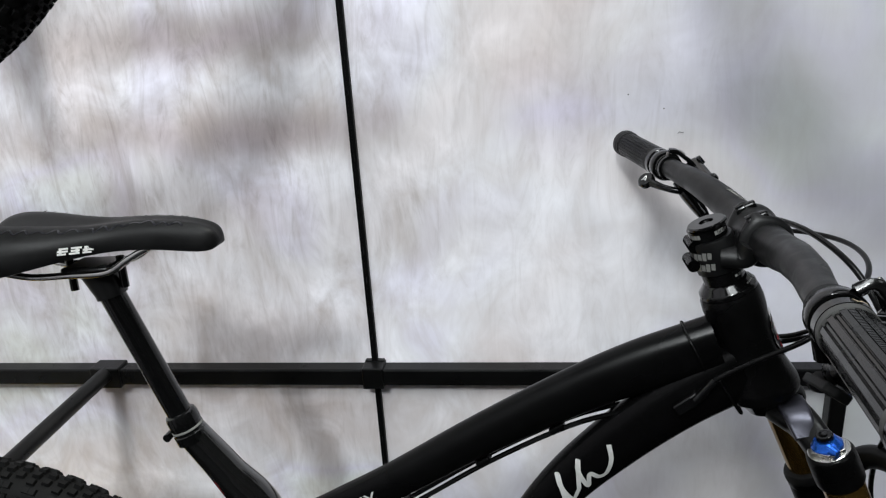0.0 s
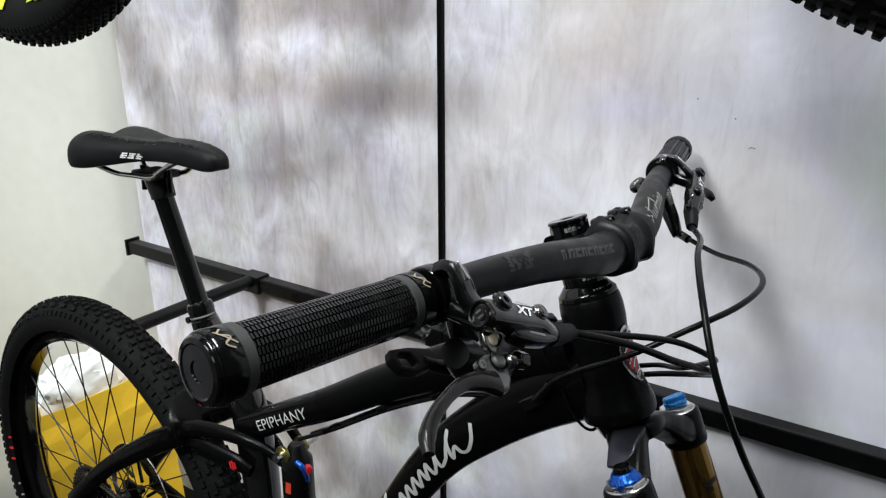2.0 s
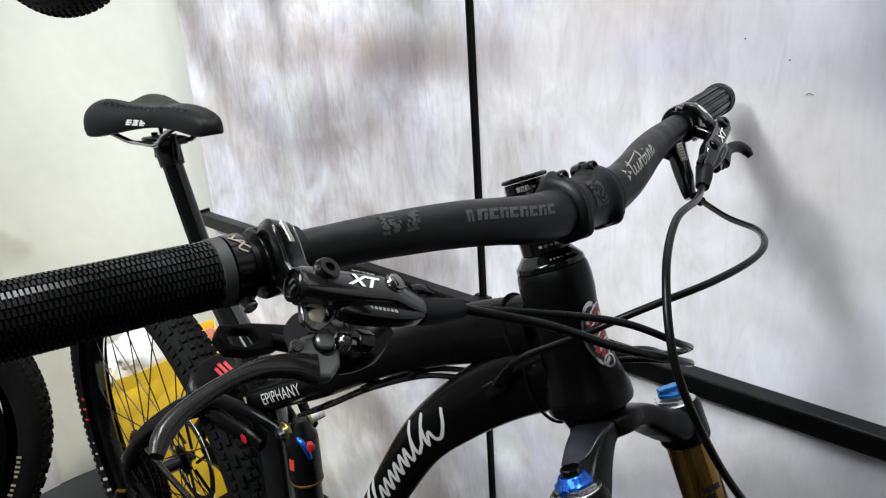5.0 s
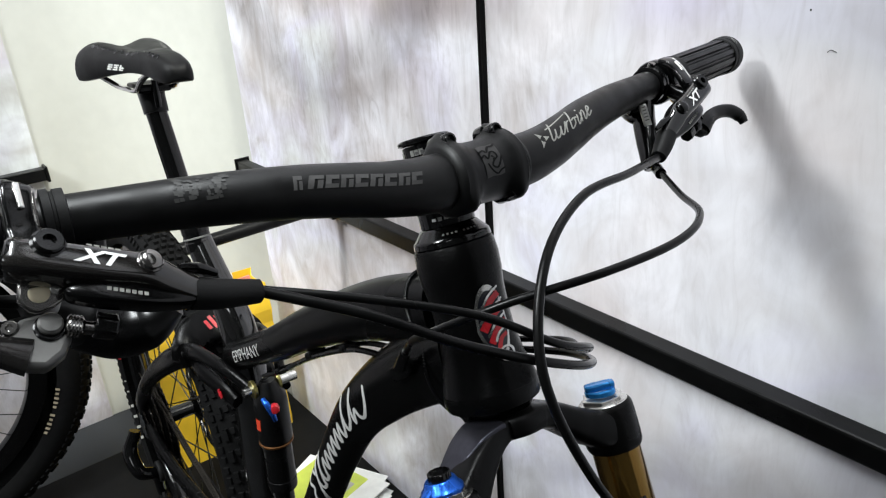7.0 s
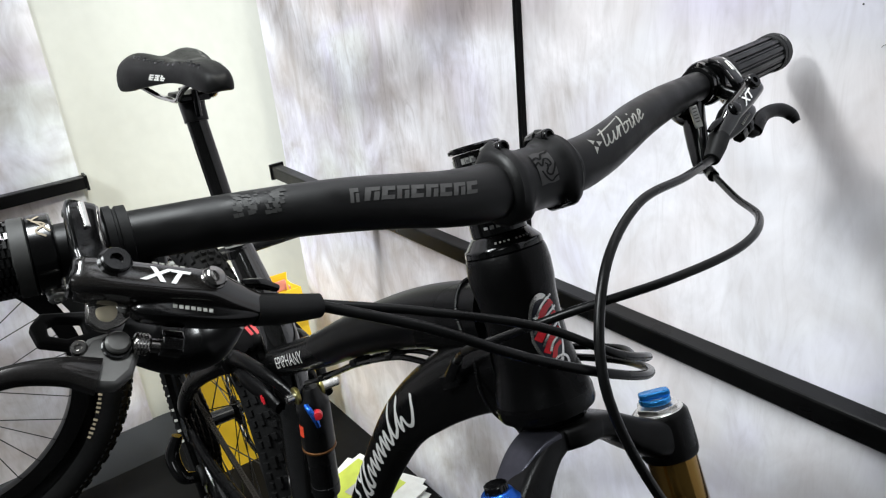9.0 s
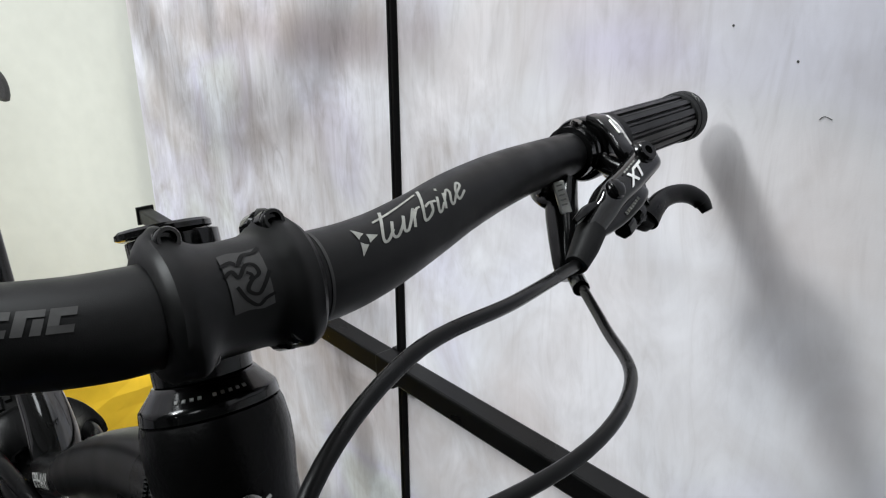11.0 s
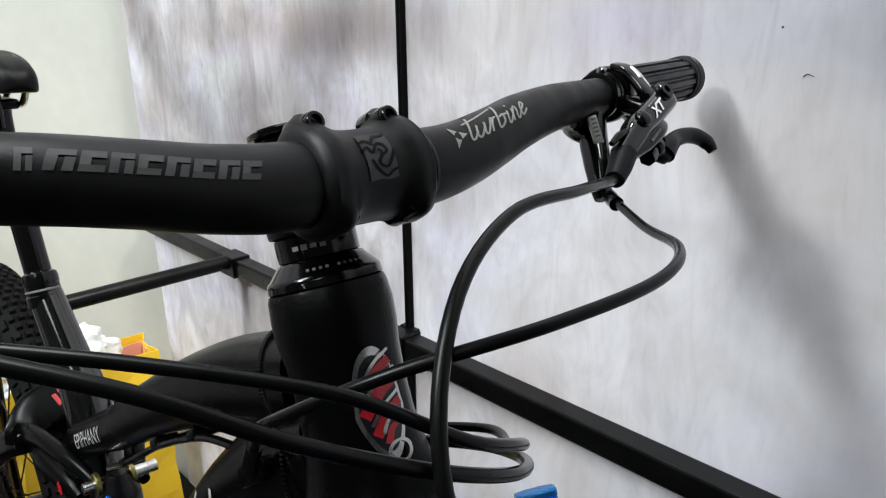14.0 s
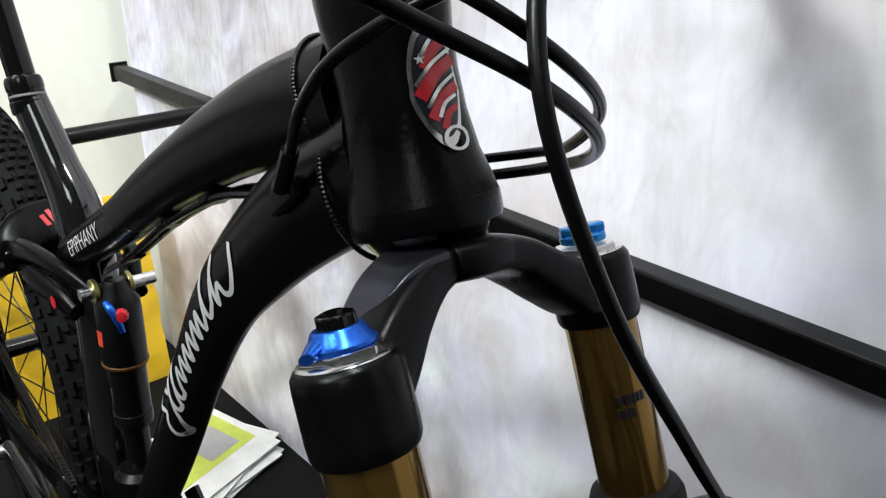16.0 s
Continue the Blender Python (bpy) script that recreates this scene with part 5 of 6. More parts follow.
# worn clamp scale marks on the right half, clamp-edge line on the left
rng = random.Random(11)
for v0, w in ((-0.181, 0.013), (-0.166, 0.009)):
    bm = bmesh.new()
    for k in range(46):
        x, y = rng.uniform(-w / 2, w / 2), rng.uniform(-0.006, 0.006)
        q = rng.uniform(0.0005, 0.0013)
        bm.faces.new([bm.verts.new((x + a * q + y * 0.35, y + b * q * 0.8, 0)) for a, b in ((-1, -1), (1, -1), (1, 1), (-1, 1))])
    sp("scale_mark", laid(bm, bar_map(v0 + 0.012, 48), 0.002), INK_DARK, parent=handlebar)
for v in (0.0290,):
    p, r = bar_at(v)
    sp("clamp_line", lathe(p, (0, 1, 0), [(r - 0.001, -0.0007), (r + 0.0003, -0.0006), (r + 0.0003, 0.0006), (r - 0.001, 0.0007)], 36), INK_GREY, parent=handlebar)
# torn-edge grey patch on the faceplate


def plate_map(x, y):
    a = radians(9) + y / 0.0192
    return BARC + Vector((0, x, 0)) + (BOLT_N * math.cos(a) + BOLT_U * math.sin(a)) * 0.0191


sp("faceplate_patch", laid(flat_shape([(-0.0068, -0.0100), (-0.0020, -0.0094), (0.0030, -0.0100), (0.0068, -0.0092), (0.0068, 0.0104), (0.0010, 0.0098), (-0.0030, 0.0104), (-0.0068, 0.0098)]), plate_map, 0.003), INK_GREY, "grey square print with dark streaks", parent=stem)
STREAKS = [
    [(-0.0072, 0.0056), (-0.0040, 0.0066), (-0.0020, 0.0052), (0.0010, 0.0084), (0.0045, 0.0086), (0.0072, 0.0104)],
    [(-0.0072, 0.0020), (-0.0046, 0.0034), (-0.0030, 0.0010), (0.0004, 0.0046), (0.0030, 0.0040), (0.0036, 0.0010), (0.0008, -0.0006), (-0.0012, -0.0034), (0.0016, -0.0052), (0.0042, -0.0030), (0.0072, 0.0012)],
    [(-0.0044, -0.0018), (-0.0024, -0.0058), (0.0010, -0.0086), (0.0040, -0.0070), (0.0072, -0.0060)],
    [(-0.0002, 0.0022), (0.0012, 0.0010), (0.0002, -0.0004)],
]
sp("patch_streak", laid(ribbon(STREAKS, [0.0016, 0.0014, 0.0013, 0.0012], 6), lambda x, y: plate_map(x, y) + BOLT_N * 0.0003, 0.003), FORGED, parent=stem)


def mirror(sgn, p):
    return Vector((p[0], sgn * p[1], p[2]))


def grip_sleeve(sgn):
    """Rubber sleeve with a waffle of small raised blocks."""
    verts, faces = [], []
    v0, v1 = (0.254, 0.352) if sgn > 0 else (0.258, 0.357)
    cols, rows = 48, 26
    p0, p1 = mirror(sgn, bar_at(sgn * v0)[0]), mirror(sgn, bar_at(sgn * v1)[0])
    d = (p1 - p0).normalized()
    s1 = d.cross(Vector((0, 0, 1))).normalized()
    s2 = s1.cross(d)

    def place(t, a, r):
        p = p0.lerp(p1, t) + (s1 * math.cos(a) + s2 * math.sin(a)) * r
        return (p.x, sgn * p.y, p.z)

    for i in range(cols):
        for k in range(rows):
            pattern = 0 if sgn * math.cos(2 * math.pi * k / rows - 0.15) > 0.05 else 1
            a = 2 * math.pi * k / rows
            da = math.pi / rows
            ribs = sgn * math.cos(a - 0.15) > 0.1
            smooth_pad = not ribs and 3.9 < a % (2 * math.pi) < 4.9 and 0.25 < i / cols < 0.85
            start = len(verts)
            t0, t1 = (i + 0.5 * pattern * (k % 2)) / (cols + 0.5), (i + 1 + 0.5 * pattern * (k % 2)) / (cols + 0.5)
            for r, g in ((0.0140, 1.0), (0.0158, 0.80 if not smooth_pad else 1.0)):
                for tt, aa in ((t0, a - da), (t1, a - da), (t1, a + da), (t0, a + da)):
                    tm, am = (t0 + t1) / 2, a
                    wide = 0.45 if k % 2 else 1.12
                    along = 1.0 if ribs or smooth_pad or r < 0.015 else 0.60
                    verts.append(place(tm + (tt - tm) * along, am + (aa - am) * (g * wide if ribs and r > 0.015 else g), r if not (ribs and k % 2 and r > 0.015) else 0.0149))
            for q in ((4, 5, 6, 7), (0, 1, 5, 4), (1, 2, 6, 5), (2, 3, 7, 6), (3, 0, 4, 7)):
                faces.append([start + z for z in q])
    start = len(verts)
    n = 32
    for t in (0, 1):
        for k in range(n):
            verts.append(place(t, 2 * math.pi * k / n, 0.0143))
    for k in range(n):
        faces.append([start + k, start + (k + 1) % n, start + n + (k + 1) % n, start + n + k])
    me = bpy.data.meshes.new("grip")
    me.from_pydata(verts, [], faces)
    bm = bmesh.new()
    bm.from_mesh(me)
    bpy.data.meshes.remove(me)
    return bm


def grips(sgn):
    a = mirror(sgn, bar_at(0.254 if sgn > 0 else -0.258)[0])
    b = mirror(sgn, bar_at(0.352 if sgn > 0 else -0.357)[0])
    d = (b - a).normalized()
    grip = sp("grip", grip_sleeve(sgn), GRIP if sgn < 0 else GRIP_SHADED, "black waffle-patterned lock-on grip", smooth=False)
    d2 = mirror(sgn, d)
    base = mirror(sgn, a)
    end = mirror(sgn, b)
    sp("rubber_ring", lathe(end - d2 * 0.001, d2, [(0.0150, 0), (0.0166, 0.0006), (0.0168, 0.0058), (0.0160, 0.0064)], 36), RING if sgn < 0 else RING_SHADED, parent=grip)
    sp("rubber_ring", lathe(base - d2 * 0.006, d2, [(0.0150, 0), (0.0164, 0.0006), (0.0164, 0.0062), (0.0150, 0.0068)], 36), RING if sgn < 0 else RING_SHADED, parent=grip)
    sp("clamp_ring", lathe(base - d2 * 0.0160, d2, [(0.0125, 0), (0.0158, 0.0006), (0.0166, 0.0015), (0.0166, 0.0095), (0.0150, 0.010)], 36), GLOSS, "gloss black clamp ring", parent=grip)
    # left outer ring takes the shaded copy, so no wall reflects in it
    sp("clamp_ring", lathe(end + d2 * 0.0050, d2, [(0.0150, 0), (0.0170, 0.0008), (0.0172, 0.0100), (0.0166, 0.0114), (0.0150, 0.0118)], 36), GLOSS if sgn < 0 else RING_SHADED, "gloss black clamp ring", parent=grip)
    sp("end_plug", lathe(end + d2 * 0.0160, d2, [(0.0150, 0), (0.0160, 0.0006), (0.0160, 0.0020), (0.0150, 0.0034), (0.0126, 0.0040), (0.0118, 0.0034), (0.0050, 0.0037), (0.0046, 0.0030), (0.001, 0.0032)], 36), GLOSS, "gloss black end plug", parent=grip)
    # pale mark on the outer and inner ring, clamp screw
    up = Vector((0, 0, 1))
    s1 = d2.cross(up).normalized()
    for base_p, r in ((end + d2 * 0.0106, 0.0173), (base - d2 * 0.0108, 0.0167)):
        strokes = [[(-0.006, -0.001), (-0.003, 0.002), (0.000, -0.002), (0.003, 0.002), (0.006, -0.001)], [(-0.004, -0.003), (0.001, 0.0005), (0.005, 0.003)]]
        bm = ribbon(strokes, 0.0010, 5)
        fwd = Vector((1, 0, 0))
        for v in bm.verts:
            a0 = radians(62) + v.co.x / r
            v.co = base_p + d2 * v.co.y + (fwd * math.cos(a0) + up * math.sin(a0)) * (r + 0.0003)
        sp("ring_mark", bm, INK_TAN if sgn < 0 else INK_MID, parent=grip)
    p = base - d2 * 0.010 + Vector((0.010, 0, -0.0150))
    sp("clamp_screw", lathe(p, Vector((0.6, 0, -0.35)), [(0.0038, -0.004), (0.0038, 0.002), (0.003, 0.0026), (0.0018, 0.0026), (0.0016, 0.0012)], 12), SILVER, parent=grip)


for sgn in (-1, 1):
    grips(sgn)


LEVER_AT = {
    -1: (Vector((0.4600, -0.2297, 1.0946)), Vector((0.1629, 0.9012, -0.4017)), Vector((0.6530, 0.2068, 0.7286)), Vector((0.7397, -0.3810, -0.5548))),
    1: (Vector((0.4370, 0.2262, 1.0922)), Vector((0.2208, -0.9130, -0.3430)), Vector((0.7587, -0.0602, 0.6486)), Vector((0.6129, 0.4034, -0.6794))),
}
BOOT_END = {}


def lever(sgn):
    """Hydraulic brake lever. Places are (along its body towards the hose, out of its face, down its face) from the large screw."""
    o, along, out, down = LEVER_AT[sgn]

    def at(p):
        return o + along * p[0] + out * p[1] + down * p[2]

    def way(p):
        return along * p[0] + out * p[1] + down * p[2]

    def path(rows):
        return [at(r) for r in rows]

    def basis(p, x, y, z):
        m = Matrix((way(x), way(y), way(z))).transposed().to_4x4()
        m.translation = at(p)
        return m

    right = sgn < 0
    body = sp("brake_lever", tube(path([(-0.0122 if right else -0.0070, -0.0098, 0.0042), (-0.0105 if right else -0.0055, -0.0096, 0.0042), (-0.002, -0.0092, 0.0040), (0.018, -0.0088, 0.0032), (0.036, -0.0086, 0.0020), (0.046, -0.0098, 0.0036), (0.059, -0.0120, 0.0052)]), [(w, h) for w, h in ((0.0068, 0.0066), (0.0076, 0.0076), (0.0078, 0.0080), (0.0077, 0.0080), (0.0074, 0.0076), (0.0068, 0.0066), (0.0058, 0.0058))], 28, n=6, up=out, power=0.62), LEVER if right else LEVER_BLACK, "glossy black brake lever with a hydraulic reservoir")
    # end cap towards the grip
    sp("reservoir_cap", lathe(at((-0.0118 if right else -0.0066, -0.0098, 0.0040)), way((-1, 0, -0.02)), [(0.0066, -0.002), (0.0074, 0), (0.0076, 0.0006), (0.0076, 0.0016), (0.0068, 0.0022), (0.0060, 0.0020), (0.0056, 0.0004), (0.0036, 0.0004), (0.0032, 0.0014), (0.0010, 0.0014)], 32), GLOSS, "ringed black end cap", parent=body)
    for w in (-0.0016, 0.0016):
        sp("cap_slot", block(basis((-0.0134 if right else -0.0082, -0.0098, 0.0040 + w), (1, 0, 0), (0, 1, 0), (0, 0, 1)), (0.0006, 0.0034, 0.0012)), INK_GREY, parent=body, smooth=False)
    # lower half with its print
    sp("lower_body", tube(path([(0.010, -0.0125, 0.0112), (0.013, -0.0118, 0.0122), (0.022, -0.0110, 0.0126), (0.038, -0.0112, 0.0114), (0.050, -0.0116, 0.0090), (0.058, -0.0120, 0.0068)]), [(0.0040, 0.0036), (0.0048, 0.0044), (0.0050, 0.0050), (0.0050, 0.0050), (0.0048, 0.0048), (0.0042, 0.0046)], 22, n=5, up=out, power=0.5), GLOSS, "glossy black lower half of the lever body", parent=body)
    sp("body_screw", lathe(at((0, -0.0026, 0)), out, [(0.0062, 0), (0.0064, 0.0012), (0.0054, 0.0020), (0.0054, 0.0036), (0.0048, 0.0042), (0.0024, 0.0042), (0.0020, 0.0022), (0.0004, 0.0022)], 24), GLOSS, parent=body)
    sp("body_screw", lathe(at((0.0368, -0.0022, 0.0004)), out, [(0.0052, 0), (0.0052, 0.0016), (0.0046, 0.0022), (0.0044, 0.0032), (0.0034, 0.0040), (0.0014, 0.0044)], 24), DARK_CHROME if right else GLOSS, "domed polished screw", parent=body)
    boot = [(0.0570, -0.0120, 0.0055), (0.0700, -0.0120, 0.0035), (0.0868, -0.0115, -0.0005)] if right else [(0.0570, -0.0120, 0.0060), (0.0680, -0.0120, 0.0085), (0.0800, -0.0120, 0.0105)]
    sp("hose_boot", tube(path(boot), [(0.0069, 0.0066), (0.0064, 0.0062), (0.0052, 0.0050)], 20, up=out, power=0.8), RUBBER, "matt rubber hose boot", parent=body)
    sp("boot_clip", tube(path([(0.050, -0.0060, -0.0020), (0.058, -0.0060, -0.0034), (0.066, -0.0075, -0.0036)]), [(0.0018, 0.0022), (0.0022, 0.0026), (0.0014, 0.0016)], 12, n=4, up=out, power=0.7), GLOSS, parent=body)
    BOOT_END[sgn] = STEER_M @ at(boot[-1])
    # lettering on the face
    read = -sgn

    def face(x, y, s=0.0183, w=0.0030, n=0.0):
        w2 = w - y
        return at((s + read * x, n - 0.0006 - 18 * (w2 - 0.0032) ** 2 + 0.0003, w2))

    sp("lettering", laid(words("XT", 0.0064, 0.35, 0.0190, 0.035), lambda x, y: face(x, y), 0.003), INK_WHITE, "white model letters", parent=body)
    bars = bmesh.new()
    for k in range(5):
        block(pose(-0.0052 + k * 0.0026, 0, 0), (0.0020, 0.0009, 0.0001), bars)
    sp("print_bar", laid(bars, lambda x, y: face(x, y, 0.0190, -0.0018, 0.0006), 1), INK_PALE, parent=body, smooth=False)
    bars = bmesh.new()
    for k in range(7):
        block(pose(-0.0069 + k * 0.0023, 0, 0), (0.0017, 0.0017, 0.0001), bars)
    sp("print_bar", laid(bars, lambda x, y: at((0.0302 + read * x, -0.0058, 0.0128 - y)), 1), INK_PALE, parent=body, smooth=False)
    # bar clamp: band, raised hinge with a bright catch, stub to the body
    near = 0.2335 if right else 0.229
    c, c2 = bar_at(sgn * near)[0], bar_at(sgn * (near + 0.008))[0]
    ax = (c2 - c).normalized()
    sp("bar_clamp", lathe(c - ax * 0.0065, ax, [(0.0110, 0), (0.0165, 0.0006), (0.0174, 0.002), (0.0174, 0.011), (0.0165, 0.0124), (0.0110, 0.013)], 36), GLOSS, "gloss black bar clamp", parent=body)
    ahead = Vector((1, 0, 0))
    hinge = path([(-0.0125, -0.0200, -0.0335), (-0.0132, -0.0110, -0.0290), (-0.0112, -0.0115, -0.0205), (-0.0080, -0.0145, -0.0125), (-0.0040, -0.0145, -0.0010)]) if right else [c + Vector((0.004, -0.001, 0.0170)), c + Vector((0.0120, -0.001, 0.0160)), c + Vector((0.0200, -0.001, 0.0100)), c + Vector((0.0290, -0.002, 0.0020)), at((-0.004, -0.0150, 0.001))]
    sp("clamp_hinge", tube(hinge, [(w * (1.0 if right else 0.82), h * (1.0 if right else 0.7)) for w, h in ((0.0056, 0.0036), (0.0058, 0.0034), (0.0056, 0.0034), (0.0060, 0.0040), (0.0062, 0.0050))], 20, n=5, up=out, power=0.32), GLOSS, "polished hinge of the bar clamp", parent=body)
    if right:
        sp("hinge_catch", block(basis((-0.0118, -0.0072, -0.0240), (0.32, -0.08, 0.94), (0.94, 0, -0.32), (0.07, 0.99, 0.07)), (0.0120, 0.0024, 0.0020)), SILVER, "bright steel catch", parent=body, smooth=False, bevel=0.0006)
        for s in (-0.0072, -0.0164):
            sp("hinge_edge", tube(path([(s, -0.0120, -0.0318), (s - 0.0002, -0.0086, -0.0290), (s + 0.0018, -0.0092, -0.0205), (s + 0.0050, -0.0122, -0.0125)]), 0.0009, 8, n=4), DARK_CHROME, parent=body)
    else:
        sp("hinge_edge", tube([c + Vector((0.010, 0.0045, 0.0185)), c + Vector((0.0180, 0.0045, 0.0140)), c + Vector((0.0270, 0.004, 0.0060))], 0.0009, 8, n=4), SILVER, parent=body)
        sp("hinge_catch", block(frame_of(c + Vector((0.0185, 0.001, 0.0145)), Vector((0.8, 0, -0.6)), Vector((0.6, 0, 0.8))), (0.010, 0.0024, 0.0016)), SILVER, "bright steel catch", parent=body, smooth=False, bevel=0.0006)
        sp("clamp_screw", lathe(c + Vector((0.002, -0.0105, 0.0150)), Vector((0.3, 0, 1)), [(0.0032, -0.003), (0.0032, 0.001), (0.0026, 0.0016), (0.0012, 0.0016)], 14), DARK_CHROME, parent=body)
    sp("clamp_stub", tube([c + ahead * 0.012 - Vector((0, 0, 0.004)), at((0.001, -0.0170, 0.002)), at((0.003, -0.0150, 0.010))], [(0.0060, 0.0060), (0.0066, 0.0060), (0.0060, 0.0050)], 16, n=5, up=out, power=0.7), GLOSS, parent=body)
    inner = c - ax * 0.0180
    sp("second_clamp", lathe(inner, ax, [(0.0112, 0), (0.0142, 0.0006), (0.0142, 0.0046), (0.0134, 0.0050), (0.0134, 0.0060), (0.0148, 0.0064), (0.0148, 0.0096), (0.0115, 0.0104)], 32), RUBBER if right else GLOSS, "black shifter clamp band", parent=body)
    # polished bracket with its two screws
    plate = basis((0.0010, -0.0192, 0.0116), (1, 0, 0), (0, 0.39, -0.92), (0, 0.92, 0.39))
    outline = [(-0.0076, 0.0046), (0.0092, 0.0058), (0.0104, 0.0010), (0.0062, -0.0042), (0.0015, -0.0074), (-0.0020, -0.0072), (-0.0066, -0.0040)]
    sp("bracket_plate", prism(outline, 0.0040, plate), DARK_CHROME if right else GLOSS, "polished lever bracket", parent=body, bevel=0.0010)
    sp("bracket_screw", lathe(plate @ Vector((0, 0.0002, 0.0019)), plate.to_3x3() @ Vector((0, 0, 1)), [(0.0038, 0), (0.0038, 0.0010), (0.0031, 0.0014), (0.0010, 0.0014)], 18), BRASS_GLINT if right else GLOSS, "bracket screw, on the right lever brass with a painted glint", parent=body)
    sp("bracket_screw", lathe(plate @ Vector((0.0056, 0.0030, 0.0019)), plate.to_3x3() @ Vector((0, 0, 1)), [(0.0026, 0), (0.0026, 0.0012), (0.0019, 0.0016), (0.0008, 0.0016)], 16), SILVER if right else GLOSS, parent=body)
    # forged hub, pin and blade
    turn = (-0.10, 0.99, 0.04)
    hub = [(-0.0030, 0.0185), (0.0030, 0.0160), (0.0095, 0.0158), (0.0142, 0.0195), (0.0156, 0.0250), (0.0140, 0.0320), (0.0085, 0.0385), (0.0020, 0.0385), (-0.0050, 0.0365), (-0.0125, 0.0365), (-0.0125, 0.0285), (-0.0060, 0.0265)]
    if not right:
        hub = [(x - 0.0035, y - 0.0040) for x, y in hub]
    blade_mat = BLADE if right else FORGED
    sp("lever_hub", prism(hub, 0.0080, basis((0, -0.0285, 0), (1, 0.10, 0), (0, -0.04, 1), turn)), CAM if right else FORGED, "satin grey forged lever hub", parent=body, bevel=0.0022)
    sp("hub_ring", lathe(at((0.0071, -0.0247, 0.0222)), way(turn), [(0.0056, -0.001), (0.0058, 0.0006), (0.0052, 0.0010), (0.0040, 0.0008)], 28), GLOSS, parent=body)
    sp("pivot_pin", lathe(at((0.0071, -0.0247, 0.0212)), way(turn), [(0.0046, 0), (0.0046, 0.0022), (0.0038, 0.0032), (0.0012, 0.0034)], 22), CAM if right else GLOSS, parent=body)
    sp("hub_screw", lathe(at((-0.0060, -0.0262, 0.0235)), way((-0.3, 0.9, 0.2)), [(0.0030, -0.004), (0.0031, 0), (0.0026, 0.0010), (0.0014, 0.0010), (0.0010, 0.0002)], 18), DARK_CHROME if right else GLOSS, parent=body)
    reach = [(0.002, -0.0280, 0.0335), (-0.0093, -0.0285, 0.0325), (-0.0253, -0.0303, 0.0348), (-0.0406, -0.0322, 0.0423), (-0.0547, -0.0340, 0.0523), (-0.0632, -0.0353, 0.0618), (-0.0662, -0.0359, 0.0700)]
    if not right:
        reach = [(0.002, -0.0280, 0.0295), (-0.0110, -0.0290, 0.0290), (-0.0240, -0.0310, 0.0305), (-0.0370, -0.0320, 0.0350), (-0.0465, -0.0320, 0.0420), (-0.0500, -0.0320, 0.0500), (-0.0480, -0.0320, 0.0565)]
    sp("lever_blade", tube(path(reach), ((0.0078, 0.0038), (0.0058, 0.0038), (0.0041, 0.0036), (0.0034, 0.0035), (0.0036, 0.0036), (0.0039, 0.0036), (0.0026, 0.0024)) if right else ((0.0064, 0.0046), (0.0057, 0.0046), (0.0053, 0.0042), (0.0053, 0.0040), (0.0059, 0.0040), (0.0060, 0.0040), (0.0036, 0.0028)), 20, n=8, up=out, power=0.8), blade_mat, "curved dark lever blade", parent=body)
    # reach adjuster
    sp("reach_screw", lathe(at((0.0120, -0.0222, 0.0216)), along, [(0.0030, 0)] + [(0.0042 + 0.0003 * (k % 2), 0.0008 + 0.0006 * k) for k in range(9)] + [(0.0028, 0.0066), (0.0028, 0.0110)], 20), DARK_CHROME if right else GLOSS, "knurled reach screw", parent=body)
    sp("reach_knob", prism(hexagon(0.0054), 0.0085, frame_of(at((0.0262, -0.0215, 0.0204)), out, along)), GLOSS, parent=body, bevel=0.0009)
    return body


for sgn in (-1, 1):
    lever(sgn)

# gear shifter under the right lever
shifter = sp("gear_shifter", tube([(0.430, -0.230, 1.056), (0.431, -0.220, 1.048), (0.433, -0.208, 1.041), (0.437, -0.196, 1.041), (0.441, -0.184, 1.048)], [(0.010, 0.008), (0.014, 0.012), (0.0155, 0.0125), (0.0140, 0.0110), (0.008, 0.006)], 20, up=(0.4, 0, 1), power=0.85), SHOCK, "black trigger gear shifter")
paddle_m = frame_of((0.407, -0.242, 1.049), Vector((0.05, -1, 0.25)), Vector((0.55, 0.1, 0.8)))
outer = [(-0.024, 0.004), (-0.010, 0.009), (0.006, 0.0095), (0.017, 0.006), (0.019, -0.003), (0.014, -0.009), (-0.004, -0.008), (-0.024, -0.004)]
inner = [(-0.003, 0.0035), (0.006, 0.0055), (0.0125, 0.003), (0.0125, -0.003), (0.008, -0.005), (-0.002, -0.0035)]
pb = bmesh.new()
ov = [[pb.verts.new(paddle_m @ Vector((x, y, z))) for x, y in outer] for z in (-0.003, 0.003)]
iv = [[pb.verts.new(paddle_m @ Vector((x, y, z))) for x, y in inner] for z in (-0.003, 0.003)]
no, ni = len(outer), len(inner)
for k in range(no):
    pb.faces.new((ov[0][k], ov[0][(k + 1) % no], ov[1][(k + 1) % no], ov[1][k]))
for k in range(ni):
    pb.faces.new((iv[0][(k + 1) % ni], iv[0][k], iv[1][k], iv[1][(k + 1) % ni]))
for z in (0, 1):
    edges = []
    for loop in (ov[z], iv[z]):
        for k in range(len(loop)):
            e = pb.edges.get((loop[k], loop[(k + 1) % len(loop)])) or pb.edges.new((loop[k], loop[(k + 1) % len(loop)]))
            edges.append(e)
    bmesh.ops.triangle_fill(pb, edges=edges, use_beauty=True)
sp("shift_paddle", pb, RUBBER, "black thumb paddle", parent=shifter, bevel=0.0012)
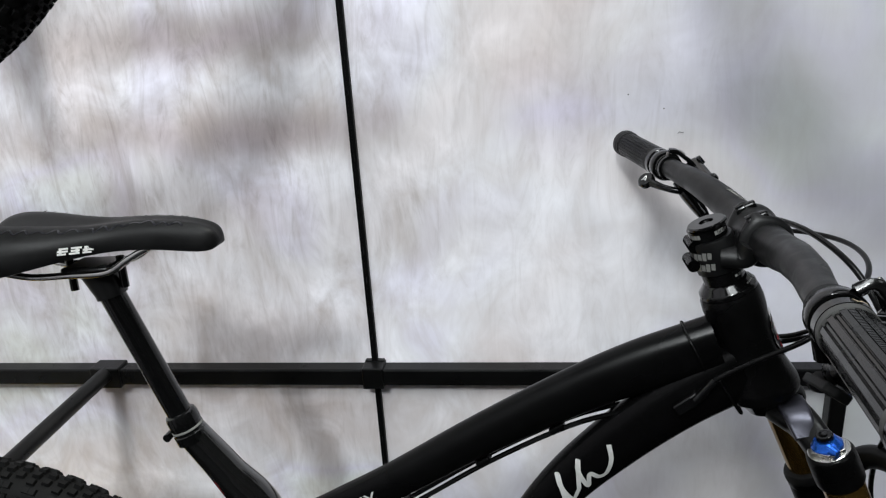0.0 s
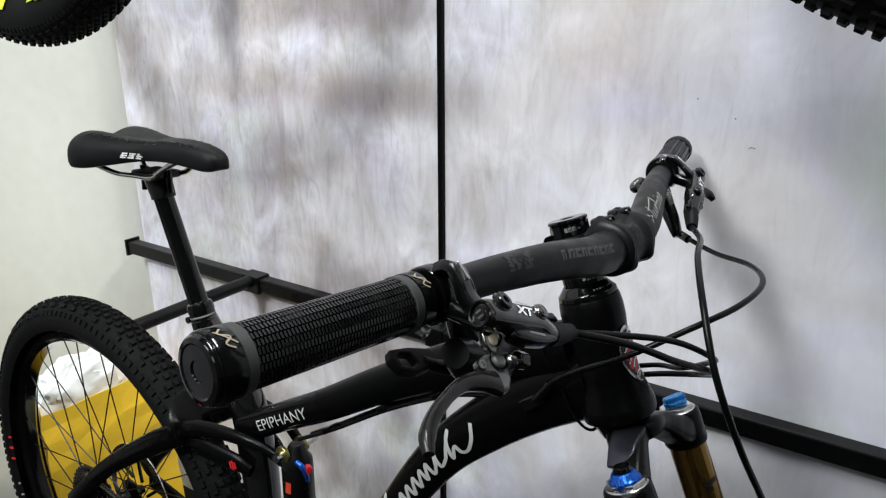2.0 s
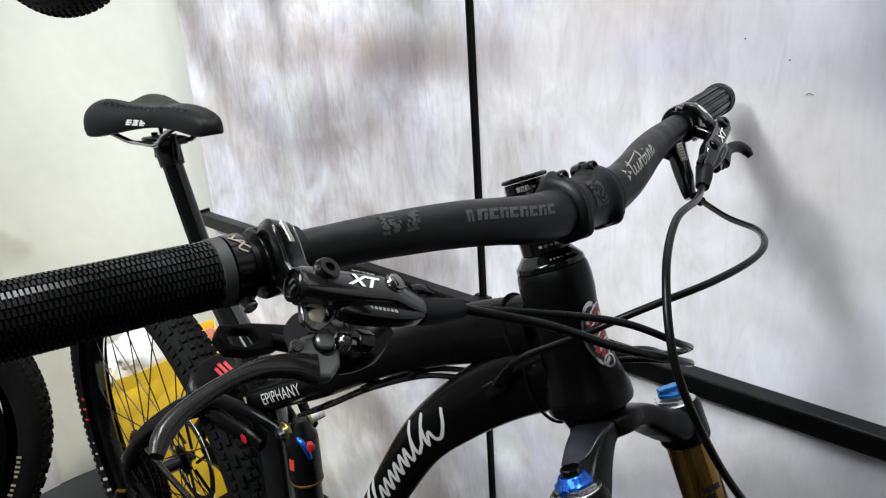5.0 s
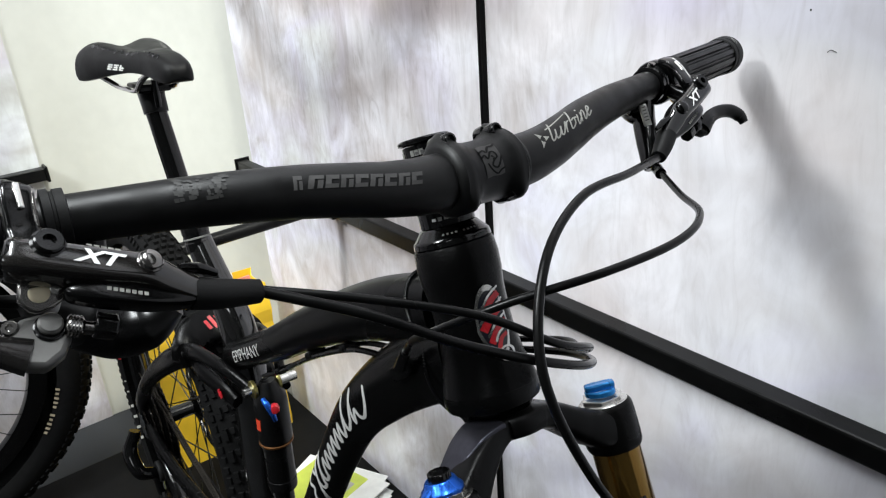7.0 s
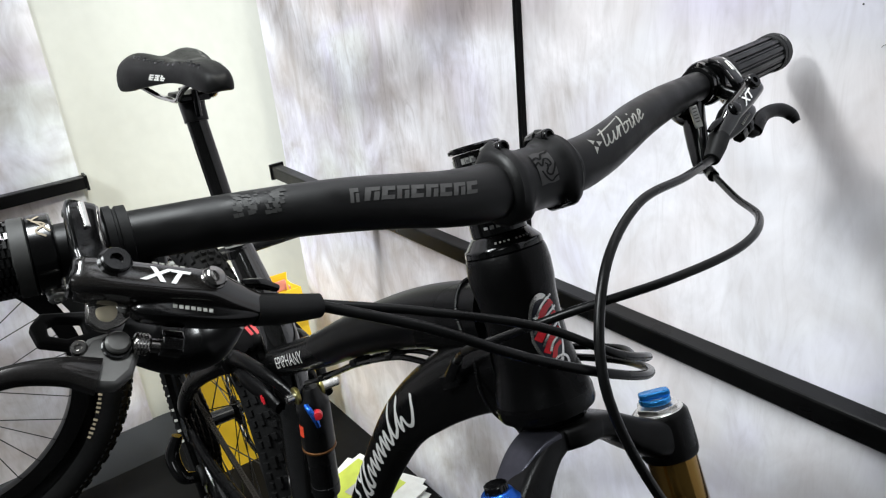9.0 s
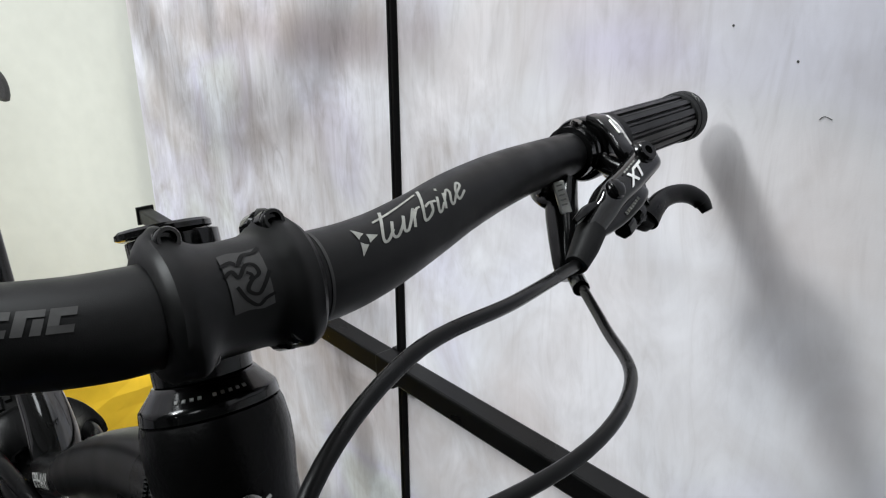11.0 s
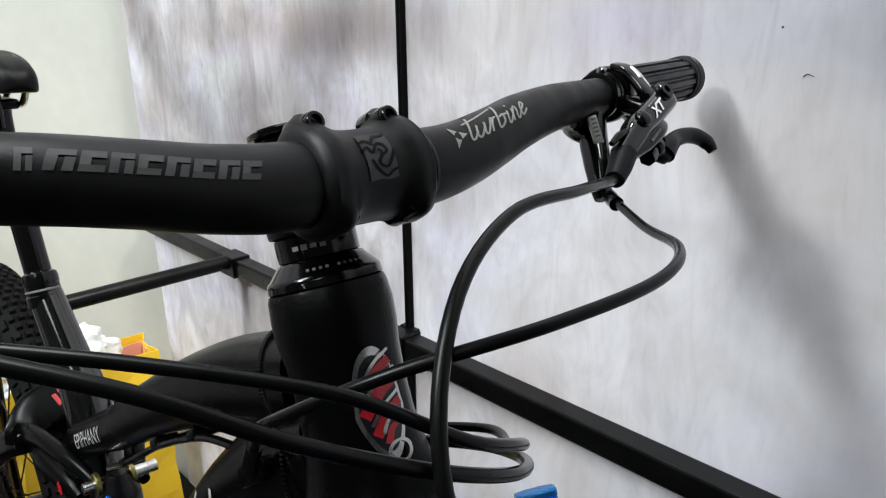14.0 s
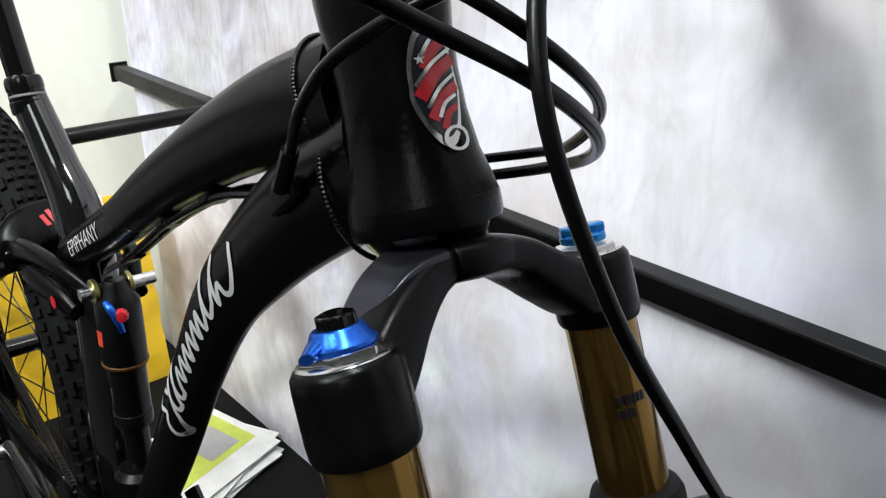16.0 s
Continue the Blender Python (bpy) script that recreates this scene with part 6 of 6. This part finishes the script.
sp("shift_paddle", tube([(0.424, -0.200, 1.034), (0.414, -0.214, 1.036), (0.408, -0.232, 1.045)], [(0.009, 0.004), (0.007, 0.004), (0.007, 0.004)], 12, up=(0, 0, 1)), RUBBER, parent=shifter)
sp("shifter_arm", tube([(0.412, -0.205, 1.084), (0.416, -0.207, 1.068), (0.422, -0.205, 1.052)], [(0.006, 0.008), (0.006, 0.008), (0.008, 0.01)], 12, up=(1, 0, 0)), SHOCK, parent=shifter)

# dropper remote under the left lever
remote = sp("dropper_remote", tube([(0.4075, 0.1979, 1.0745), (0.4150, 0.1900, 1.0620), (0.4240, 0.1830, 1.0500), (0.4310, 0.1770, 1.0400), (0.4345, 0.1745, 1.0335)], [(0.0060, 0.0075), (0.0072, 0.0080), (0.0072, 0.0075), (0.0058, 0.0060), (0.0040, 0.0042)], 18, up=(1, 0, 0), power=0.7), GLOSS, "glossy black seat post remote lever")
sp("remote_plate", block(frame_of((0.4190, 0.1845, 1.0705), Vector((0.006, 0.001, -0.014)), Vector((0.85, -0.5, 0.3))), (0.0165, 0.0058, 0.0024)), SILVER, "bright engraved plate", parent=remote, bevel=0.0006)
for k in range(5):
    sp("plate_mark", block(frame_of(Vector((0.4190, 0.1845, 1.0705)) + Vector((0.006, 0.001, -0.014)) * (k * 0.16 - 0.4) + Vector((0.85, -0.5, 0.3)).normalized() * 0.00125, Vector((0.006, 0.001, -0.014)), Vector((0.85, -0.5, 0.3))), (0.0008, 0.0030, 0.0003)), INK_MID, parent=remote, smooth=False)
sp("remote_arm", tube([(0.4120, 0.1880, 1.0650), (0.4030, 0.1880, 1.0655), (0.3910, 0.1955, 1.0675), (0.3765, 0.2125, 1.0710)], [(0.004, 0.0045), (0.0034, 0.0036), (0.0034, 0.0036), (0.004, 0.005)], 10, up=(0, 0, 1)), GLOSS, parent=remote)
sp("remote_pad", lathe((0.3745, 0.2160, 1.0720), (-0.55, -0.45, 0.70), [(0.0070, -0.005), (0.0096, -0.003), (0.0100, 0.001), (0.0084, 0.0034), (0.002, 0.0038)], 20), GLOSS, parent=remote)
sp("pad_mark", ribbon([[(-0.003, -0.003), (0, 0.004), (0.003, -0.003)], [(-0.002, -0.0008), (0.002, -0.0008)]], 0.0010, 3), INK_WHITE, parent=remote).data.transform(STEER_M @ frame_of(Vector((0.3745, 0.2160, 1.0720)) + Vector((-0.55, -0.45, 0.70)).normalized() * 0.0040, Vector((0.45, -0.75, 0)), Vector((-0.55, -0.45, 0.70))) @ STEER_M.inverted())
sp("remote_knob", lathe((0.4100, 0.1865, 1.0735), (-0.3, -0.9, 0.1), [(0.0045, 0), (0.0052, 0.001), (0.0052, 0.007), (0.004, 0.008)], 14), GLOSS, parent=remote)

# hoses and cables, in the world
SHIFT_BY = Vector((0.008, 0.007, 0.008))
BRAKE_L = [(0.480, -0.308, 1.054), (0.495, -0.370, 1.0585), (0.515, -0.420, 1.041), (0.536, -0.444, 0.996), (0.557, -0.430, 0.935), (0.574, -0.393, 0.871), (0.588, -0.350, 0.803), (0.605, -0.325, 0.73), (0.64, -0.325, 0.62), (0.66, -0.335, 0.54)]
DROP = [(0.437, -0.222, 1.029), (0.481, -0.254, 1.026), (0.521, -0.292, 1.033), (0.541, -0.341, 1.037), (0.536, -0.394, 1.035), (0.508, -0.438, 1.023), (0.471, -0.458, 1.0), (0.432, -0.449, 0.973), (0.403, -0.436, 0.947), (0.388, -0.433, 0.925)]
SHIFT = [(0.455, -0.553, 1.054), (0.481, -0.505, 1.04), (0.509, -0.46, 1.024), (0.528, -0.426, 1.002), (0.518, -0.388, 0.979), (0.49, -0.364, 0.955), (0.46, -0.345, 0.941), (0.41, -0.355, 0.925)]
BRAKE_R = [(0.494, -0.514, 1.040), (0.515, -0.478, 1.018), (0.529, -0.44, 0.998), (0.525, -0.401, 0.976), (0.502, -0.367, 0.954), (0.466, -0.350, 0.936), (0.418, -0.350, 0.918)]
for name, rows, r, text in (("brake_hose", BRAKE_L, 0.0027, "black brake hose curling down to the fork"), ("dropper_cable", DROP, 0.0024, "black remote cable looping round the head tube"), ("shift_cable", SHIFT, 0.0023, "black gear cable looping ahead of the head tube"), ("brake_hose", BRAKE_R, 0.0026, "black brake hose looping ahead of the head tube")):
    start = [BOOT_END[1 if rows is BRAKE_L else -1]] if name == "brake_hose" else []
    part(name, tube(start + [Vector(q) + SHIFT_BY for q in rows], r, 12, n=8), HOSE, bike, text)
part("ferrule", rod(Vector((0.403, -0.436, 0.947)) + SHIFT_BY, Vector((0.388, -0.433, 0.925)) + SHIFT_BY, 0.0040, 12), GLOSS, bike)
part("ferrule", rod(Vector((0.437, -0.222, 1.029)) + SHIFT_BY, Vector((0.449, -0.231, 1.0275)) + SHIFT_BY, 0.0042, 12), GLOSS, bike)

# ---- bicycle on the wall above: only its wheels come low ----
upper = thing("hanging_bicycle", (0.1, -0.30, 1.186), "black bicycle with fat knobbly tyres hung high on the printed wall", "bicycle")
WHEEL_UP = Matrix.Identity(4)
wheel("rear_wheel", Vector((-0.426, -0.365, 1.572)), WHEEL_UP, upper, R=0.371, r=0.042, fine=True, letters=[(-138, 12, 0.026), (-78, 12, 0.026)], letter_mat=INK_LIME)
wheel("front_wheel", Vector((0.731, -0.407, 1.587)), WHEEL_UP, upper, R=0.371, r=0.042, fine=True)
for name, rows, r in (("chain_stay", [(-0.426, -0.365, 1.572), (-0.09, -0.365, 1.53)], 0.012), ("seat_tube", [(-0.09, -0.365, 1.53), (-0.22, -0.365, 1.98)], 0.018), ("down_tube", [(-0.09, -0.365, 1.53), (0.50, -0.365, 2.03)], 0.024), ("top_tube", [(-0.20, -0.365, 1.93), (0.47, -0.365, 2.10)], 0.020), ("fork", [(0.731, -0.407, 1.587), (0.51, -0.380, 2.14)], 0.020)):
    ys = (-0.075, 0.075) if name in ("chain_stay", "fork") else (0,)
    for dy in ys:
        part(name, tube([(x, y + dy, z) for x, y, z in rows], r, 14, n=3), FRAME, upper)
part("wall_hook", rod((0.06, -0.39, 1.94), (0.06, 0.02, 1.94), 0.012, 12), STEEL_BLACK, upper)
part("wall_hook", rod((-0.10, -0.39, 1.92), (-0.10, 0.02, 1.92), 0.012, 12), STEEL_BLACK, upper)

# ---- bicycle along the side wall: its front wheel ----
side = thing("parked_bicycle", (-0.86, -0.80, STAGE), "black mountain bike wheel standing by the side wall", "bicycle")
SIDE_TURN = Matrix.Rotation(radians(90), 4, "Z")
wheel("front_wheel", Vector((-0.86, -0.808, STAGE + 0.386)), SIDE_TURN, side, R=0.388, r=0.052, deep=0.018, letters=[(-37, 5, 0.009), (-26, 5, 0.009)], letter_mat=INK_TAN, step=1.9)


# ---- bag, papers ----
def paper_bag():
    bag = thing("paper_bag", (-0.78, -0.185, STAGE), "open yellow paper bag with plastic film, standing in the corner", "bag")
    # local x runs along the front face from the hidden side to the wall, local y into the depth
    m = Matrix.Translation((-0.789, -0.183, STAGE)) @ Matrix.Rotation(radians(86), 4, "Z")
    bm = bmesh.new()
    rnd = random.Random(3)
    w, d, h = 0.29, 0.095, 0.400
    loops = []
    for k in range(13):
        s = k / 12
        puff = 1 + 0.04 * math.sin(math.pi * s)
        narrow = 1 - 0.05 * s
        ring = []
        for a, b in ((-1, -1), (-0.6, -1.02), (-0.2, -1.04), (0.2, -1.03), (0.6, -1.02), (1, -1), (0.9, -0.3), (0.9, 0.3), (1, 1), (0.5, 1.02), (0, 1.03), (-0.5, 1.02), (-1, 1), (-0.9, 0)):
            rise = (0.006 * max(0, b) + 0.004 * a + rnd.uniform(-0.002, 0.003)) * max(0, (s - 0.7) / 0.3)
            soft = 0.0015 + 0.0025 * s
            ring.append(bm.verts.new(m @ Vector((a * w / 2 * narrow + rnd.uniform(-soft, soft), b * d / 2 * puff + rnd.uniform(-soft, soft), h * s + rise))))
        loops.append(ring)
    n = 14
    for p, q in zip(loops, loops[1:]):
        for k in range(n):
            bm.faces.new((p[k], p[(k + 1) % n], q[(k + 1) % n], q[k]))
    bm.faces.new(list(reversed(loops[0])))
    ob = part("bag_body", bm, YELLOW, bag, smooth=False)
    th = ob.modifiers.new("thick", "SOLIDIFY")
    th.thickness = 0.0015
    film = bmesh.new()
    bmesh.ops.create_icosphere(film, subdivisions=5, radius=1.0)
    for v in film.verts:
        q = noise.noise(v.co * 2.3) * 0.25 + abs(noise.noise(v.co * 5)) * 0.16 + abs(noise.noise(v.co * 11)) * 0.06
        v.co = m @ (Vector((v.co.x * 0.098, v.co.y * 0.036, v.co.z * 0.075)) * (1 + q) + Vector((-0.028, 0.004, h - 0.002)))
    part("plastic_film", film, TISSUE, bag, "crumpled clear plastic film")
    edge = bmesh.new()
    block(m @ pose(0.098, 0.034, h - 0.017, 0, -4, -3), (0.062, 0.002, 0.026), edge)
    block(m @ pose(0.126, 0.010, h - 0.017, 0, 4, 84), (0.050, 0.002, 0.026), edge)
    part("red_tag", edge, PINK, bag, "faded red inner edge of the bag", smooth=False)


paper_bag()


def magazine(x, y, z, turn, mat):
    mag = thing("magazine", (x, y, z), "thin glossy magazine lying on the platform" if mat is PAPER else "magazine with a lime green cover lying on the platform", "magazine", "magazines on the platform")
    m = Matrix.Translation((x, y, z)) @ Matrix.Rotation(radians(turn), 4, "Z")
    part("pages", block(m @ pose(0, 0, 0.003), (0.205, 0.272, 0.005)), PAPER, mag, smooth=False)
    part("cover", block(m @ pose(0, 0, 0.0061), (0.21, 0.277, 0.0008)), PAPER, mag, smooth=False)
    if mat is LIME:
        part("cover_panel", block(m @ pose(-0.02, 0.035, 0.0068), (0.15, 0.175, 0.0005)), LIME, mag, "lime green printed panel", smooth=False)
        part("cover_picture", block(m @ pose(0.0, 0.06, 0.0073), (0.08, 0.07, 0.0004)), GREEN_DARK, mag, smooth=False)


for x, y, z, a, mt in ((-0.40, -0.165, STAGE, 18, PAPER), (-0.405, -0.170, STAGE + 0.0068, 10, PAPER), (-0.41, -0.160, STAGE + 0.0136, 26, PAPER), (-0.415, -0.165, STAGE + 0.0204, 14, LIME)):
    magazine(x, y, z + 0.001, a, mt)
